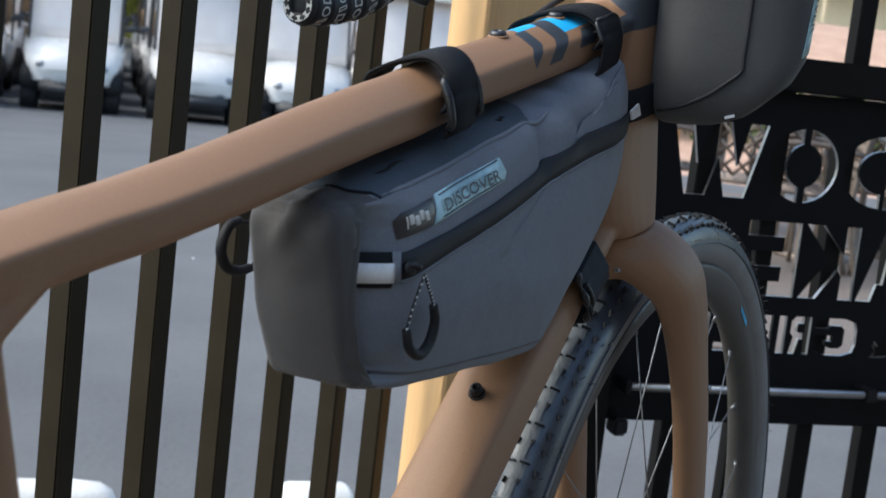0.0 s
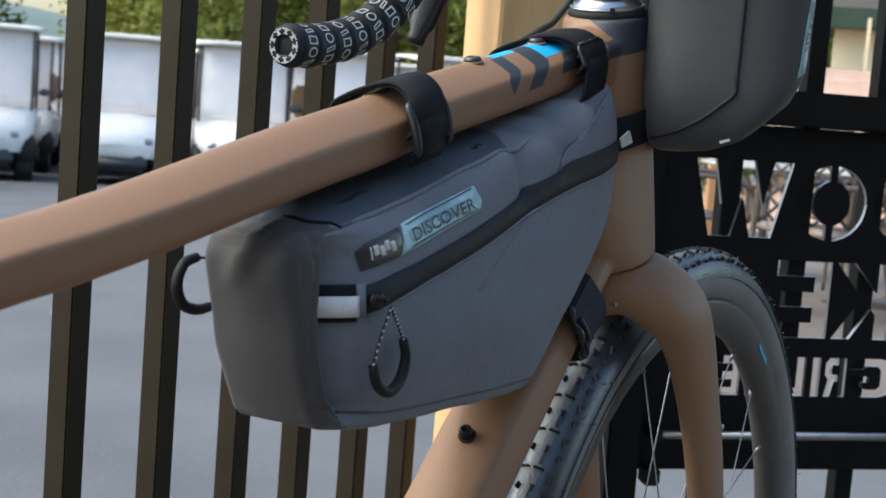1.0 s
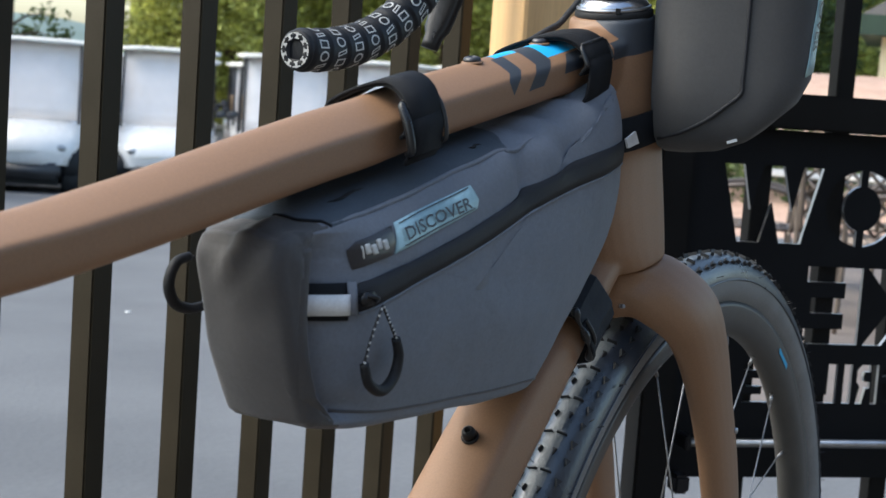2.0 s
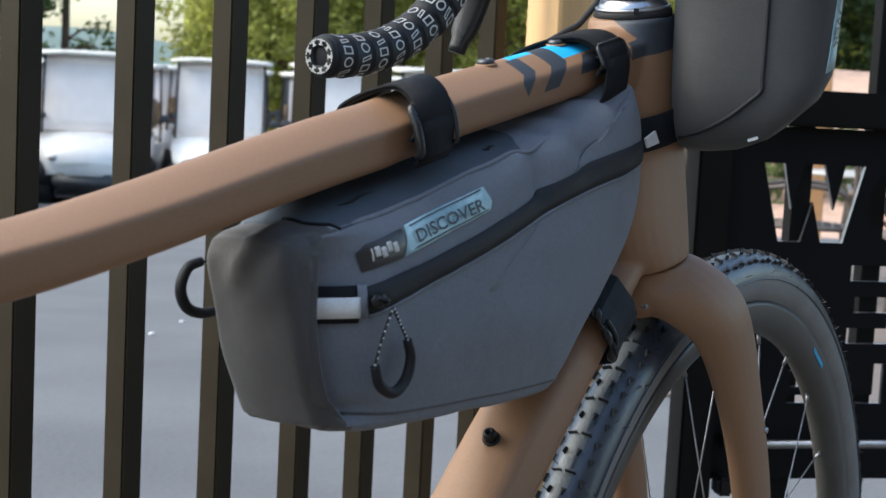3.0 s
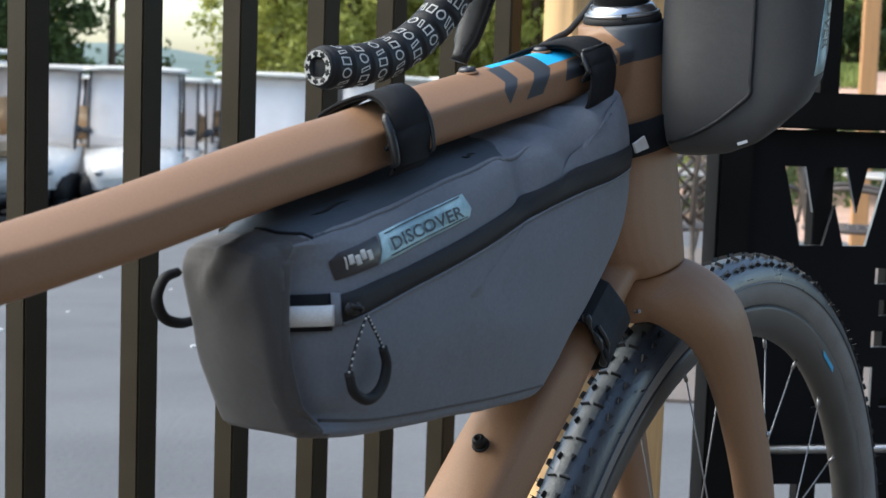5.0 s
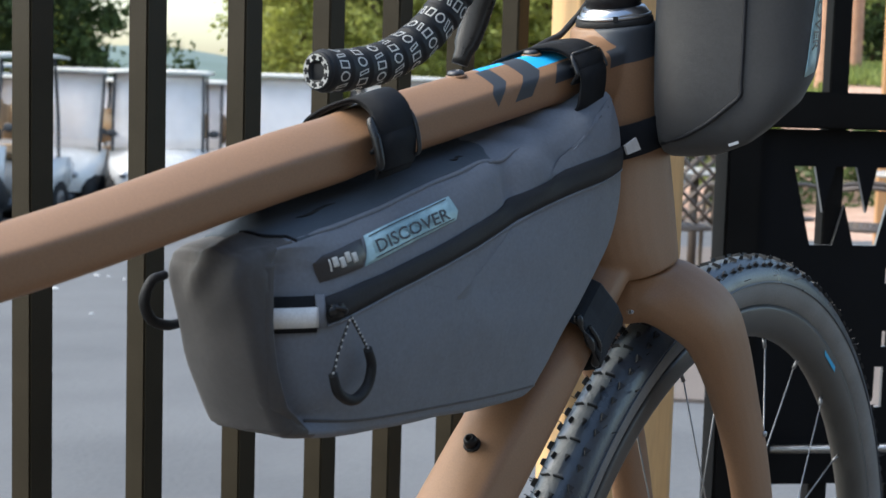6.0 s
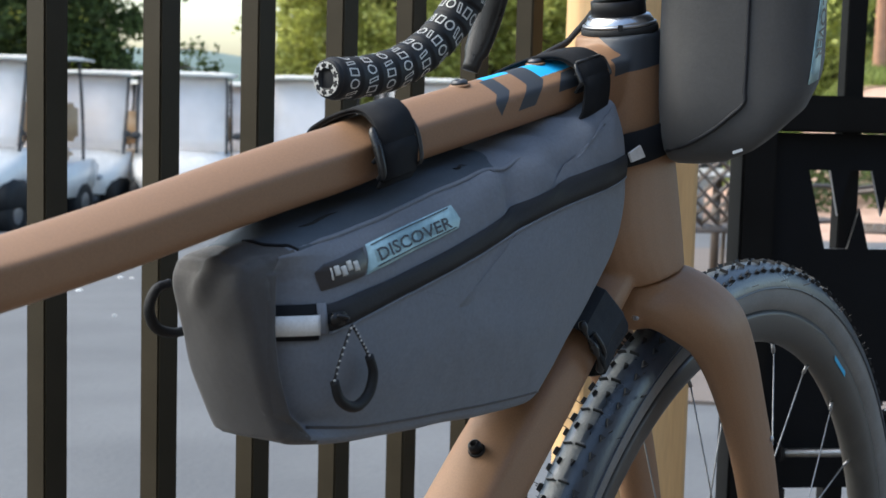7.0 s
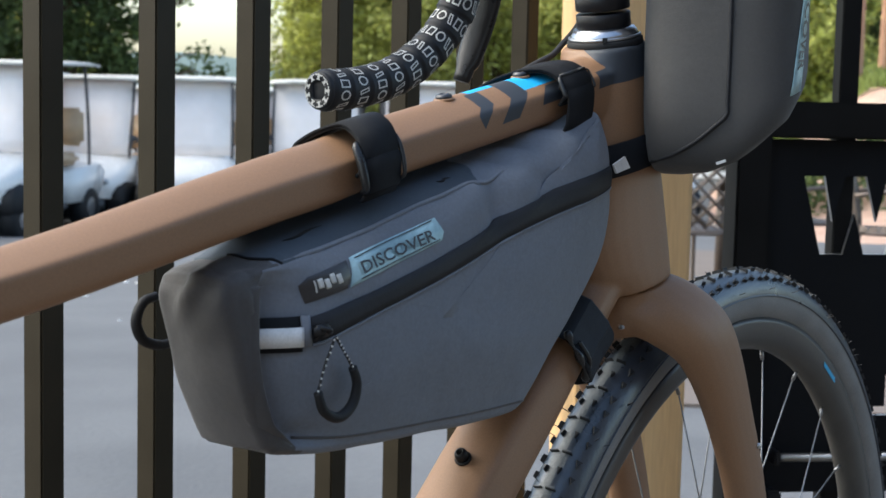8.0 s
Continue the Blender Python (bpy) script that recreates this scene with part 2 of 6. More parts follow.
def part(name, bm, material, parent, label="", smooth=True, kind=""):
    """Links bm, given in world places, as one mesh under a thing or a part."""
    me = bpy.data.meshes.new(name)
    at = ORIGIN[parent]
    for v in bm.verts:
        v.co -= at
    bmesh.ops.recalc_face_normals(bm, faces=bm.faces)
    bm.to_mesh(me)
    bm.free()
    if smooth:
        me.shade_smooth()
    me.materials.append(material)
    ob = tagged(new(name, me), label, kind=kind)
    ob.parent = parent
    ORIGIN[ob] = at
    return ob


def solid(name, bm, material, label, category, kind="structure", smooth=False, group=""):
    """A top-level thing that is one mesh."""
    me = bpy.data.meshes.new(name)
    bmesh.ops.recalc_face_normals(bm, faces=bm.faces)
    bm.to_mesh(me)
    bm.free()
    if smooth:
        me.shade_smooth()
    me.materials.append(material)
    ob = tagged(new(name, me), label, category, group, kind)
    ORIGIN[ob] = Vector((0, 0, 0))
    return ob


def bevel_sharp(ob, width, segments=2, angle=40):
    b = ob.modifiers.new("bevel", "BEVEL")
    b.width, b.segments, b.limit_method, b.angle_limit = width, segments, "ANGLE", radians(angle)
    return ob


def box(bm, x0, x1, y0, y1, z0, z1, m=None):
    made = bmesh.ops.create_cube(bm, size=1.0)["verts"]
    for v in made:
        v.co = Vector((x0 + (v.co.x + 0.5) * (x1 - x0), y0 + (v.co.y + 0.5) * (y1 - y0), z0 + (v.co.z + 0.5) * (z1 - z0)))
        if m:
            v.co = m @ v.co
    return made


def spline(points, n):
    """n places along a smooth curve through the points."""
    p = [Vector(q) for q in points]
    p = [2 * p[0] - p[1]] + p + [2 * p[-1] - p[-2]]
    out = []
    for i in range(n):
        u = i / (n - 1) * (len(p) - 3)
        j = min(int(u), len(p) - 4)
        u -= j
        a, b, c, d = p[j : j + 4]
        out.append(0.5 * (2 * b + (c - a) * u + (2 * a - 5 * b + 4 * c - d) * u * u + (3 * b - a - 3 * c + d) * u**3))
    return out


def loft(bm, rings, closed=True, caps=True):
    """Skins rings of equal counts of places."""
    rows = [[bm.verts.new(p) for p in r] for r in rings]
    n = len(rows[0])
    for a, b in zip(rows, rows[1:]):
        for i in range(n if closed else n - 1):
            bm.faces.new((a[i], a[(i + 1) % n], b[(i + 1) % n], b[i]))
    if caps and closed:
        bm.faces.new(rows[0][::-1])
        bm.faces.new(rows[-1])
    return rows


def tube(bm, points, radius, sides=10, n=None, caps=True, up=Vector((0, 0.3, 1))):
    """A round tube along a smooth curve; radius: a number, or a function of 0..1."""
    path = spline(points, n or max(2, 6 * (len(points) - 1))) if len(points) > 2 or n else [Vector(p) for p in points]
    rings = []
    for i, p in enumerate(path):
        d = (path[min(i + 1, len(path) - 1)] - path[max(i - 1, 0)]).normalized()
        side = d.cross(up).normalized()
        top = side.cross(d)
        r = radius(i / (len(path) - 1)) if callable(radius) else radius
        rings.append([p + side * math.cos(a) * r + top * math.sin(a) * r for a in (2 * math.pi * j / sides for j in range(sides))])
    return loft(bm, rings, caps=caps)


def strip(bm, points, normals, width_dirs, half, thick):
    """A flat band along points, half its width to each side, with thickness outwards."""
    rings = []
    for p, nn, w in zip(points, normals, width_dirs):
        a, b = p - w * half, p + w * half
        rings.append([a, b, b + nn * thick, a + nn * thick])
    return loft(bm, rings)


def line_at(table, x):
    """Linear reading of rows (x, value)."""
    if x <= table[0][0]:
        return table[0][1]
    for (a, p), (b, q) in zip(table, table[1:]):
        if x <= b:
            return p + (q - p) * (x - a) / (b - a)
    return table[-1][1]


def oval(c, d, w, h, up, n=20, power=2.6):
    """A squarish oval ring round c, across direction d."""
    d = d.normalized()
    s = d.cross(up).normalized()
    u = s.cross(d)
    out = []
    for i in range(n):
        a = 2 * math.pi * i / n
        ca, sa = math.cos(a), math.sin(a)
        out.append(c + s * w * math.copysign(abs(ca) ** (2 / power), ca) + u * h * math.copysign(abs(sa) ** (2 / power), sa))
    return out


# ---------- ground and surroundings ----------
FALL = 0.045


def ground_z(x, y):
    """The lot falls gently away from the fence, then levels out."""
    d = min(max(0.66 * x + 0.75 * y - 0.35, 0.0), 20.0)
    return -0.02 - FALL * d


bm = bmesh.new()
side = [-900, -300, -100, -40, -20, -10, -5, -2, 0, 1, 2, 3, 4, 5, 6, 7, 8, 9, 10, 12, 14, 16, 18, 20, 24, 30, 40, 60, 100, 300, 900]
rows = [[bm.verts.new((x, y, ground_z(x, y))) for x in side] for y in side]
for a, b in zip(rows, rows[1:]):
    for i in range(len(side) - 1):
        bm.faces.new((a[i], a[i + 1], b[i + 1], b[i]))
solid("ground", bm, M_asphalt, "worn pale grey asphalt parking lot with small litter specks", "ground", smooth=True)

bm = bmesh.new()
box(bm, -9, 1.0, -2.6, 0.60, -0.3, 0.0)
# unseen extra slab, added to dim light bounced off the ground
box(bm, 1.0, 8, -8, -0.75, -0.3, 0.0)
bevel_sharp(solid("pavement", bm, M_concrete, "weathered grey concrete patio slab under the bicycle, with an unseen part added to dim ground bounce", "pavement"), 0.01)

for x, y, long in ((0.635, 1.415, 0.30), (1.095, 0.955, 0.065)):
    bm = bmesh.new()
    z = ground_z(x, y)
    loft(bm, [oval(Vector((x + q * 0.707 * long, y - q * 0.707 * long, z + 0.010)), Vector((0.707, -0.707, 0)), 0.055 * w, 0.052 * w, Vector((0, 0, 1)), 20, 2.6) for q, w in ((-1, 0.3), (-0.97, 0.7), (-0.9, 0.92), (-0.75, 1), (0.75, 1), (0.9, 0.92), (0.97, 0.7), (1, 0.3))])
    solid("kerb", bm, M_linepaint, "worn white painted kerb stone on the asphalt", "kerb", smooth=True)
bm = bmesh.new()
for i in range(26):
    x = random.uniform(0.6, 6)
    y = random.uniform(1.6, 7)
    s = random.uniform(0.006, 0.022)
    bmesh.ops.create_icosphere(bm, subdivisions=1, radius=s, matrix=Matrix.Translation((x, y, ground_z(x, y) + s * 0.2)) @ Matrix.Diagonal((1, random.uniform(0.4, 1.4), 0.35, 1)))
solid("litter", bm, M_linepaint, "scattered pale paper scraps and chips on the asphalt", "litter", kind="stuff")

# unseen wall added to hold back sky light from the south, open towards the lot
bm = bmesh.new()
box(bm, -7, 1.3, -2.9, -2.6, -0.3, 3.0)
solid("wall_south", bm, M_brick, "unseen dark rendered wall added south of the patio to hold back light", "wall")


# ---------- picket fence ----------
def fence():
    f = thing("picket_fence", (-0.1, 0.517, 0), "black powder-coated steel picket fence beside the bicycle", "fence")
    me = None
    rights = [-0.2425 - 0.124 * k for k in range(9, 0, -1)] + [-0.2425, -0.1144, 0.0110, 0.1353, 0.2510, 0.3720, 0.4855]
    for right in rights:
        x = right - 0.0125
        if me is None:
            bm = bmesh.new()
            box(bm, x - 0.0125, x + 0.0125, 0.504, 0.5285, 0.0, 1.30)
            bmesh.ops.bevel(bm, geom=bm.edges[:], offset=0.0016, segments=2, affect="EDGES")
            first = part("picket", bm, M_fence, f, smooth=False)
            me, x0 = first.data, x
        else:
            ob = new("picket", me)
            ob.parent = f
            ob.location = (x - x0, 0, 0)
    for z in (0.06, 1.22):
        bm = bmesh.new()
        box(bm, -1.5, 0.46, 0.531, 0.562, z, z + 0.035)
        part("rail", bm, M_fence, f, smooth=False)


fence()

# square timber post between fence and gate, turned with the gate
GATE = Matrix.Translation((0.785, 0.275, 0)) @ Matrix.Rotation(radians(-45), 4, "Z")  # local x runs along the gate, local y towards the lot
bm = bmesh.new()
box(bm, -0.07, 0.07, -0.07, 0.07, -0.02, 2.6, Matrix.Translation((0.581, 0.434, 0)) @ Matrix.Rotation(radians(-45), 4, "Z"))
post = solid("timber_post", bm, M_wood, "pale square pine post beside the gate", "post", kind="thing")
bevel_sharp(post, 0.006)


# ---------- gate with cut-out lettering (read from its other side) ----------
def glyph(rows, x0, x1, z0, z1, mirror=True):
    """Outlines given in a unit cell, as they read from the far side."""
    out = []
    for loop in rows:
        out.append([((x1 - (x1 - x0) * u) if mirror else (x0 + (x1 - x0) * u), z0 + (z1 - z0) * v) for u, v in loop])
    return out


def half_ring(sign, gap=0.05, thick=0.24, n=14):
    """One side of a stencilled O."""
    a = [radians(90 - i * 180 / n) for i in range(n + 1)]
    outer = [(0.5 + sign * max(gap, 0.5 * math.cos(t)), 0.5 + 0.5 * math.sin(t)) for t in a]
    inner = [(0.5 + sign * max(gap, (0.5 - thick) * math.cos(t)), 0.5 + (0.5 - thick * 0.85) * math.sin(t)) for t in a]
    return outer + inner[::-1]


def letter(c):
    w = 0.2
    if c == "W":
        return [[(0, 1), (0.2, 1), (0.29, 0.42), (0.40, 1), (0.60, 1), (0.71, 0.42), (0.80, 1), (1, 1), (0.82, 0), (0.60, 0), (0.50, 0.52), (0.40, 0), (0.18, 0)]]
    if c == "O":
        return [half_ring(1), half_ring(-1)]
    if c == "D":
        n = 12
        a = [radians(90 - i * 180 / n) for i in range(n + 1)]
        return [[(0, 0), (0, 1), (0.24, 1), (0.24, 0)], [(0.32 + 0.68 * max(0, math.cos(t)), 0.5 + 0.5 * math.sin(t)) for t in a] + [(0.32 + 0.42 * max(0, math.cos(t)), 0.5 + 0.3 * math.sin(t)) for t in a[::-1]]]
    if c == "E":
        return [[(0, 0), (0, 1), (1, 1), (1, 0.8), (0.3, 0.8), (0.3, 0.6), (0.9, 0.6), (0.9, 0.4), (0.3, 0.4), (0.3, 0.2), (1, 0.2), (1, 0)]]
    if c == "L":
        return [[(0, 0), (0, 1), (0.34, 1), (0.34, 0.22), (1, 0.22), (1, 0)]]
    if c == "I":
        return [[(0, 0), (0, 1), (1, 1), (1, 0)]]
    if c == "K":
        return [[(0, 0), (0, 1), (0.26, 1), (0.26, 0.62), (0.68, 1), (1, 1), (0.52, 0.54), (1, 0), (0.68, 0), (0.34, 0.4), (0.26, 0.32), (0.26, 0)]]
    if c == "A":
        return [[(0, 0), (0.38, 1), (0.62, 1), (1, 0), (0.74, 0), (0.66, 0.24), (0.56, 0.24), (0.5, 0.66), (0.44, 0.24), (0.34, 0.24), (0.26, 0)]]
    if c == "R":
        return [[(0, 0), (0, 1), (0.3, 1), (0.3, 0)], [(0.38, 1), (0.8, 1), (1, 0.86), (1, 0.56), (0.84, 0.44), (1, 0), (0.7, 0), (0.56, 0.4), (0.38, 0.4), (0.38, 0.56), (0.66, 0.58), (0.7, 0.7), (0.66, 0.82), (0.38, 0.82)]]
    if c == "G":
        return [[(1, 0.72), (0.94, 0.92), (0.7, 1), (0.3, 1), (0.06, 0.9), (0, 0.7), (0, 0.3), (0.06, 0.1), (0.3, 0), (0.7, 0), (0.94, 0.1), (1, 0.3), (1, 0.54), (0.56, 0.54), (0.56, 0.38), (0.72, 0.38), (0.72, 0.26), (0.62, 0.2), (0.38, 0.2), (0.3, 0.3), (0.3, 0.7), (0.38, 0.8), (0.62, 0.8), (0.7, 0.72)]]
    return [[(0.1, 0.3), (0.3, 0.55), (0.2, 0.75), (0.35, 1), (0.6, 0.95), (0.62, 0.7), (0.5, 0.5), (0.75, 0.3), (0.9, 0.45), (0.98, 0.3), (0.86, 0.18), (1, 0), (0.74, 0), (0.5, 0.02), (0.2, 0.05)]]


def gate():
    g = thing("metal_gate", GATE @ Vector((0.4, 0, 0)), "black steel gate standing ajar with a laser-cut lettered panel", "gate")
    holes = []
    for c, a, b in (("W", -0.006, 0.137), ("O", 0.145, 0.252), ("D", 0.262, 0.356), ("A", 0.364, 0.47), ("E", 0.48, 0.56)):
        holes += glyph(letter(c), a, b, 0.644, 0.746)
    for c, a, b in (("E", 0.128, 0.210), ("K", 0.218, 0.306), ("A", 0.312, 0.405), ("L", 0.415, 0.49)):
        holes += glyph(letter(c), a, b, 0.510, 0.615)
    for c, a, b in (("E", 0.049, 0.087), ("L", 0.097, 0.132), ("L", 0.145, 0.186), ("I", 0.196, 0.208), ("R", 0.216, 0.248), ("G", 0.254, 0.324), ("&", 0.350, 0.40)):
        holes += glyph(letter(c), a, b, 0.429, 0.483)
    outer = [(-0.06, 0.326), (0.78, 0.326), (0.78, 0.7936), (-0.06, 0.7936)]
    T = 0.006
    bm = bmesh.new()
    loops = []
    for lp in [outer] + holes:
        clean = [p for i, p in enumerate(lp) if math.dist(p, lp[i - 1]) > 1e-5]
        loops.append([bm.verts.new((x, 0, z)) for x, z in clean])
    edges = []
    for lp in loops:
        edges += [bm.edges.new((lp[i - 1], lp[i])) for i in range(len(lp))]
    bmesh.ops.triangle_fill(bm, edges=edges, use_beauty=True)
    made = bmesh.ops.extrude_face_region(bm, geom=bm.faces[:] + bm.edges[:])["geom"]
    bmesh.ops.translate(bm, vec=(0, T, 0), verts=[v for v in made if isinstance(v, bmesh.types.BMVert)])
    bm.transform(GATE)
    plate = part("sign_panel", bm, M_sign, g, "black plate with cut-out letters", smooth=False)
    plate.data.materials.append(M_cut)
    across = (GATE.to_3x3() @ Vector((0, 1, 0)))
    inv = GATE.inverted()
    for p in plate.data.polygons:
        if abs(p.normal.dot(across)) < 0.5:
            c = inv @ (p.center + ORIGIN[plate])
            if 0.33 < c.z < 0.785 and -0.05 < c.x < 0.77:
                p.material_index = 1
    def bar(name, x0, x1, y0, y1, z0, z1, m=M_gate, label="", r=0.003):
        bm = bmesh.new()
        box(bm, x0, x1, y0, y1, z0, z1, GATE)
        bmesh.ops.bevel(bm, geom=bm.edges[:], offset=r, segments=2, affect="EDGES")
        return part(name, bm, m, g, label, smooth=False)
    bar("top_rail", -0.10, 0.90, -0.022, 0.028, 0.795, 0.842)
    bar("bottom_rail", -0.10, 0.90, -0.022, 0.028, 0.05, 0.10)
    bar("hinge_stile", -0.104, -0.058, -0.022, 0.028, 0.02, 1.25)
    bar("latch_stile", 0.86, 0.905, -0.022, 0.028, 0.02, 1.25)
    bar("head_rail", -0.10, 0.90, -0.022, 0.028, 1.20, 1.245)
    for k in range(8):
        s = 0.040 + 0.108 * k
        bar("picket", s, s + 0.026, 0.008, 0.034, 0.10, 1.20, r=0.0015)
    bm = bmesh.new()
    tube(bm, [GATE @ Vector((-0.04, -0.03, 0.3805)), GATE @ Vector((0.78, -0.03, 0.3805))], 0.0058, 12, n=2)
    part("sliding_rod", bm, M_steel, g, "dull silver slide bolt rod")
    for s in (-0.043, 0.33, 0.62):
        bar("rod_guide", s, s + (0.02 if s > 0 else 0.008), -0.038, -0.001, 0.371, 0.390, M_black, r=0.002)
    # bolt head with washer below the rod
    bar("bolt_bracket", -0.05, -0.028, -0.03, -0.001, 0.31, 0.335, M_black, r=0.004)


gate()


# ---------- bicycle ----------
CREASE = [(-0.83, 0.735), (-0.79, 0.7465), (-0.729, 0.7568), (-0.703, 0.7603), (-0.674, 0.7655), (-0.643, 0.7713), (-0.609, 0.7785), (-0.572, 0.7865), (-0.533, 0.7943), (-0.494, 0.8015), (-0.44, 0.8143), (-0.386, 0.8248), (-0.365, 0.8290), (-0.325, 0.8368), (-0.245, 0.853), (-0.18, 0.866)]
TUBE_MID = [(-0.83, 0.004), (-0.42, 0.004), (-0.30, 0.002), (-0.22, 0.0)]  # the top tube's middle, across
HEAD_LOW, HEAD_TOP = Vector((-0.173, 0, 0.715)), Vector((-0.205, 0, 0.875))
BB = Vector((-0.685, 0, 0.287))
AXLE = Vector((-0.003, 0, 0.3545))
REAR = Vector((-1.075, 0, 0.3545))

bike = thing("gravel_bicycle", (-0.5, 0, 0), "matt tan gravel bicycle with drop bars standing along the fence", "bicycle")


def top_section(x):
    """Across the top tube: a low crowned top between two creases, and sides that lean in to a rounded belly."""
    z, mid = line_at(CREASE, x), line_at(TUBE_MID, x)
    crown = line_at([(-0.82, 0.0035), (-0.72, 0.0062), (-0.64, 0.0082), (-0.52, 0.0108), (-0.40, 0.0108), (-0.30, 0.0100)], x)
    half = [(-0.0216 + 0.0216 * i / 8, -0.0006 + (0.0006 + crown) * (1 - (1 - i / 8) ** 1.45)) for i in range(9)]
    low = [(-0.0216, -0.0022), (-0.0208, -0.0148), (-0.0185, -0.0192), (-0.0125, -0.0217), (-0.006, -0.0229), (0, -0.0232)]
    ring = [(y, d) for y, d in half] + [(-y, d) for y, d in half[-2::-1]]
    ring += [(-y, d) for y, d in low] + [(y, d) for y, d in low[-2::-1]]
    return [Vector((x, mid + y, z + d)) for y, d in ring]


def down_section(c, d, k, flare, r):
    """Across the down tube: a flat upper face with creased edges, rounded off as r nears 1, and a rounded underside."""
    d = d.normalized()
    out = Vector((0, 1, 0))
    up = out.cross(d).normalized()
    if up.z < 0:
        up = -up
    side = [(0, 0.0205), (-0.010, 0.0201), (-0.0180, 0.0186), (-0.0222, 0.0160), (-0.0248, 0.0060), (-0.0258, -0.0050), (-0.0220, -0.0150), (-0.0120, -0.0192), (0, -0.0200)]
    soft = [(0, 0.0200), (-0.0085, 0.0185), (-0.0150, 0.0150), (-0.0195, 0.0105), (-0.0238, 0.0030), (-0.0245, -0.0060), (-0.0215, -0.0150), (-0.0120, -0.0192), (0, -0.0200)]
    side = [(a + (e - a) * r, b + (g - b) * r) for (a, b), (e, g) in zip(side, soft)]
    ring = side + [(-a, b) for a, b in side[-2:0:-1]]
    return [c + out * a * k + up * b * k * flare for a, b in ring]


def head_section(c, d, w, fore, aft):
    """Across the head tube: round in front, drawn out behind to meet the other tubes."""
    d = d.normalized()
    f = Vector((1, 0, 0)) - d * d.x
    f.normalize()
    out = []
    for i in range(32):
        a = 2 * math.pi * i / 32
        ca, sa = math.cos(a), math.sin(a)
        out.append(c + f * (fore if ca > 0 else aft) * math.copysign(abs(ca) ** (0.9 if ca > 0 else 0.72), ca) + Vector((0, 1, 0)) * w * math.copysign(abs(sa) ** (0.9 if ca > 0 else 0.72), sa))
    return out


def frame_mesh():
    bm = bmesh.new()
    loft(bm, [top_section(-0.815 + i * 0.6 / 50) for i in range(51)])
    # seat tube with its rounded joint
    a, b = Vector((-0.800, 0, 0.736)), BB
    loft(bm, [oval(a.lerp(b, t), b - a, 0.0185, 0.0175, Vector((1, 0, 0)), power=2.2) for t in (0, 0.1, 0.3, 0.6, 1)])
    loft(bm, [oval(Vector((-0.792 + i * 0.0044, 0, 0.716 + i * 0.0034)), Vector((0.7, 0, 0.7)), 0.0175, 0.009, Vector((-1, 0, 1))) for i in range(8)])
    # down tube
    a, b = BB, Vector((-0.186, 0, 0.748))
    loft(bm, [down_section(a.lerp(b, t), b - a, q, f, r) for t, q, f, r in ((0, 1, 1, 0), (0.25, 1, 1, 0), (0.5, 1, 1, 0), (0.7, 1.0, 1.0, 0), (0.78, 1.0, 1.0, 0.3), (0.86, 1.0, 0.88, 0.9), (0.93, 1.02, 0.78, 1), (1.01, 1.0, 0.65, 1))])
    # head tube, widening downwards and faired into both tubes
    d = HEAD_TOP - HEAD_LOW
    loft(bm, [head_section(HEAD_LOW + d * t, d, w, f, r) for t, w, f, r in ((0.0, 0.0330, 0.0345, 0.044), (0.10, 0.0328, 0.034, 0.064), (0.25, 0.0318, 0.0338, 0.076), (0.42, 0.0305, 0.033, 0.070), (0.60, 0.0292, 0.032, 0.054), (0.78, 0.0278, 0.0305, 0.042), (0.90, 0.0268, 0.029, 0.034), (1.0, 0.0262, 0.0275, 0.0275))])
    loft(bm, [oval(Vector((-0.30 + 0.10 * t, 0.001, 0.8315 + 0.0115 * t)), Vector((1, 0, 0.2)), 0.0175 + 0.0065 * t, 0.0140 + 0.0160 * t, Vector((0, 0, 1))) for t in (0, 0.5, 1)])
    # bottom bracket, stays and rear ends
    loft(bm, [oval(BB + Vector((0, y, 0)), Vector((0, 1, 0)), 0.028, 0.028, Vector((0, 0, 1)), power=2) for y in (-0.043, 0.043)])
    for s in (-1, 1):
        tube(bm, [BB + Vector((-0.02, 0.025 * s, 0)), Vector((-0.80, 0.04 * s, 0.30)), REAR + Vector((0, 0.068 * s, 0))], 0.011, 12)
        tube(bm, [Vector((-0.80, 0.012 * s, 0.735)), Vector((-0.86, 0.04 * s, 0.66)), REAR + Vector((0, 0.068 * s, 0))], 0.0085, 12)
    return bm


frame_part = part("frame", frame_mesh(), M_paint, bike, "matt tan painted frame with slate and cyan bands")
rm = frame_part.modifiers.new("remesh", "REMESH")
rm.mode, rm.voxel_size, rm.use_smooth_shade = "VOXEL", 0.00125, True
sm = frame_part.modifiers.new("smooth", "SMOOTH")
sm.factor, sm.iterations = 0.5, 20


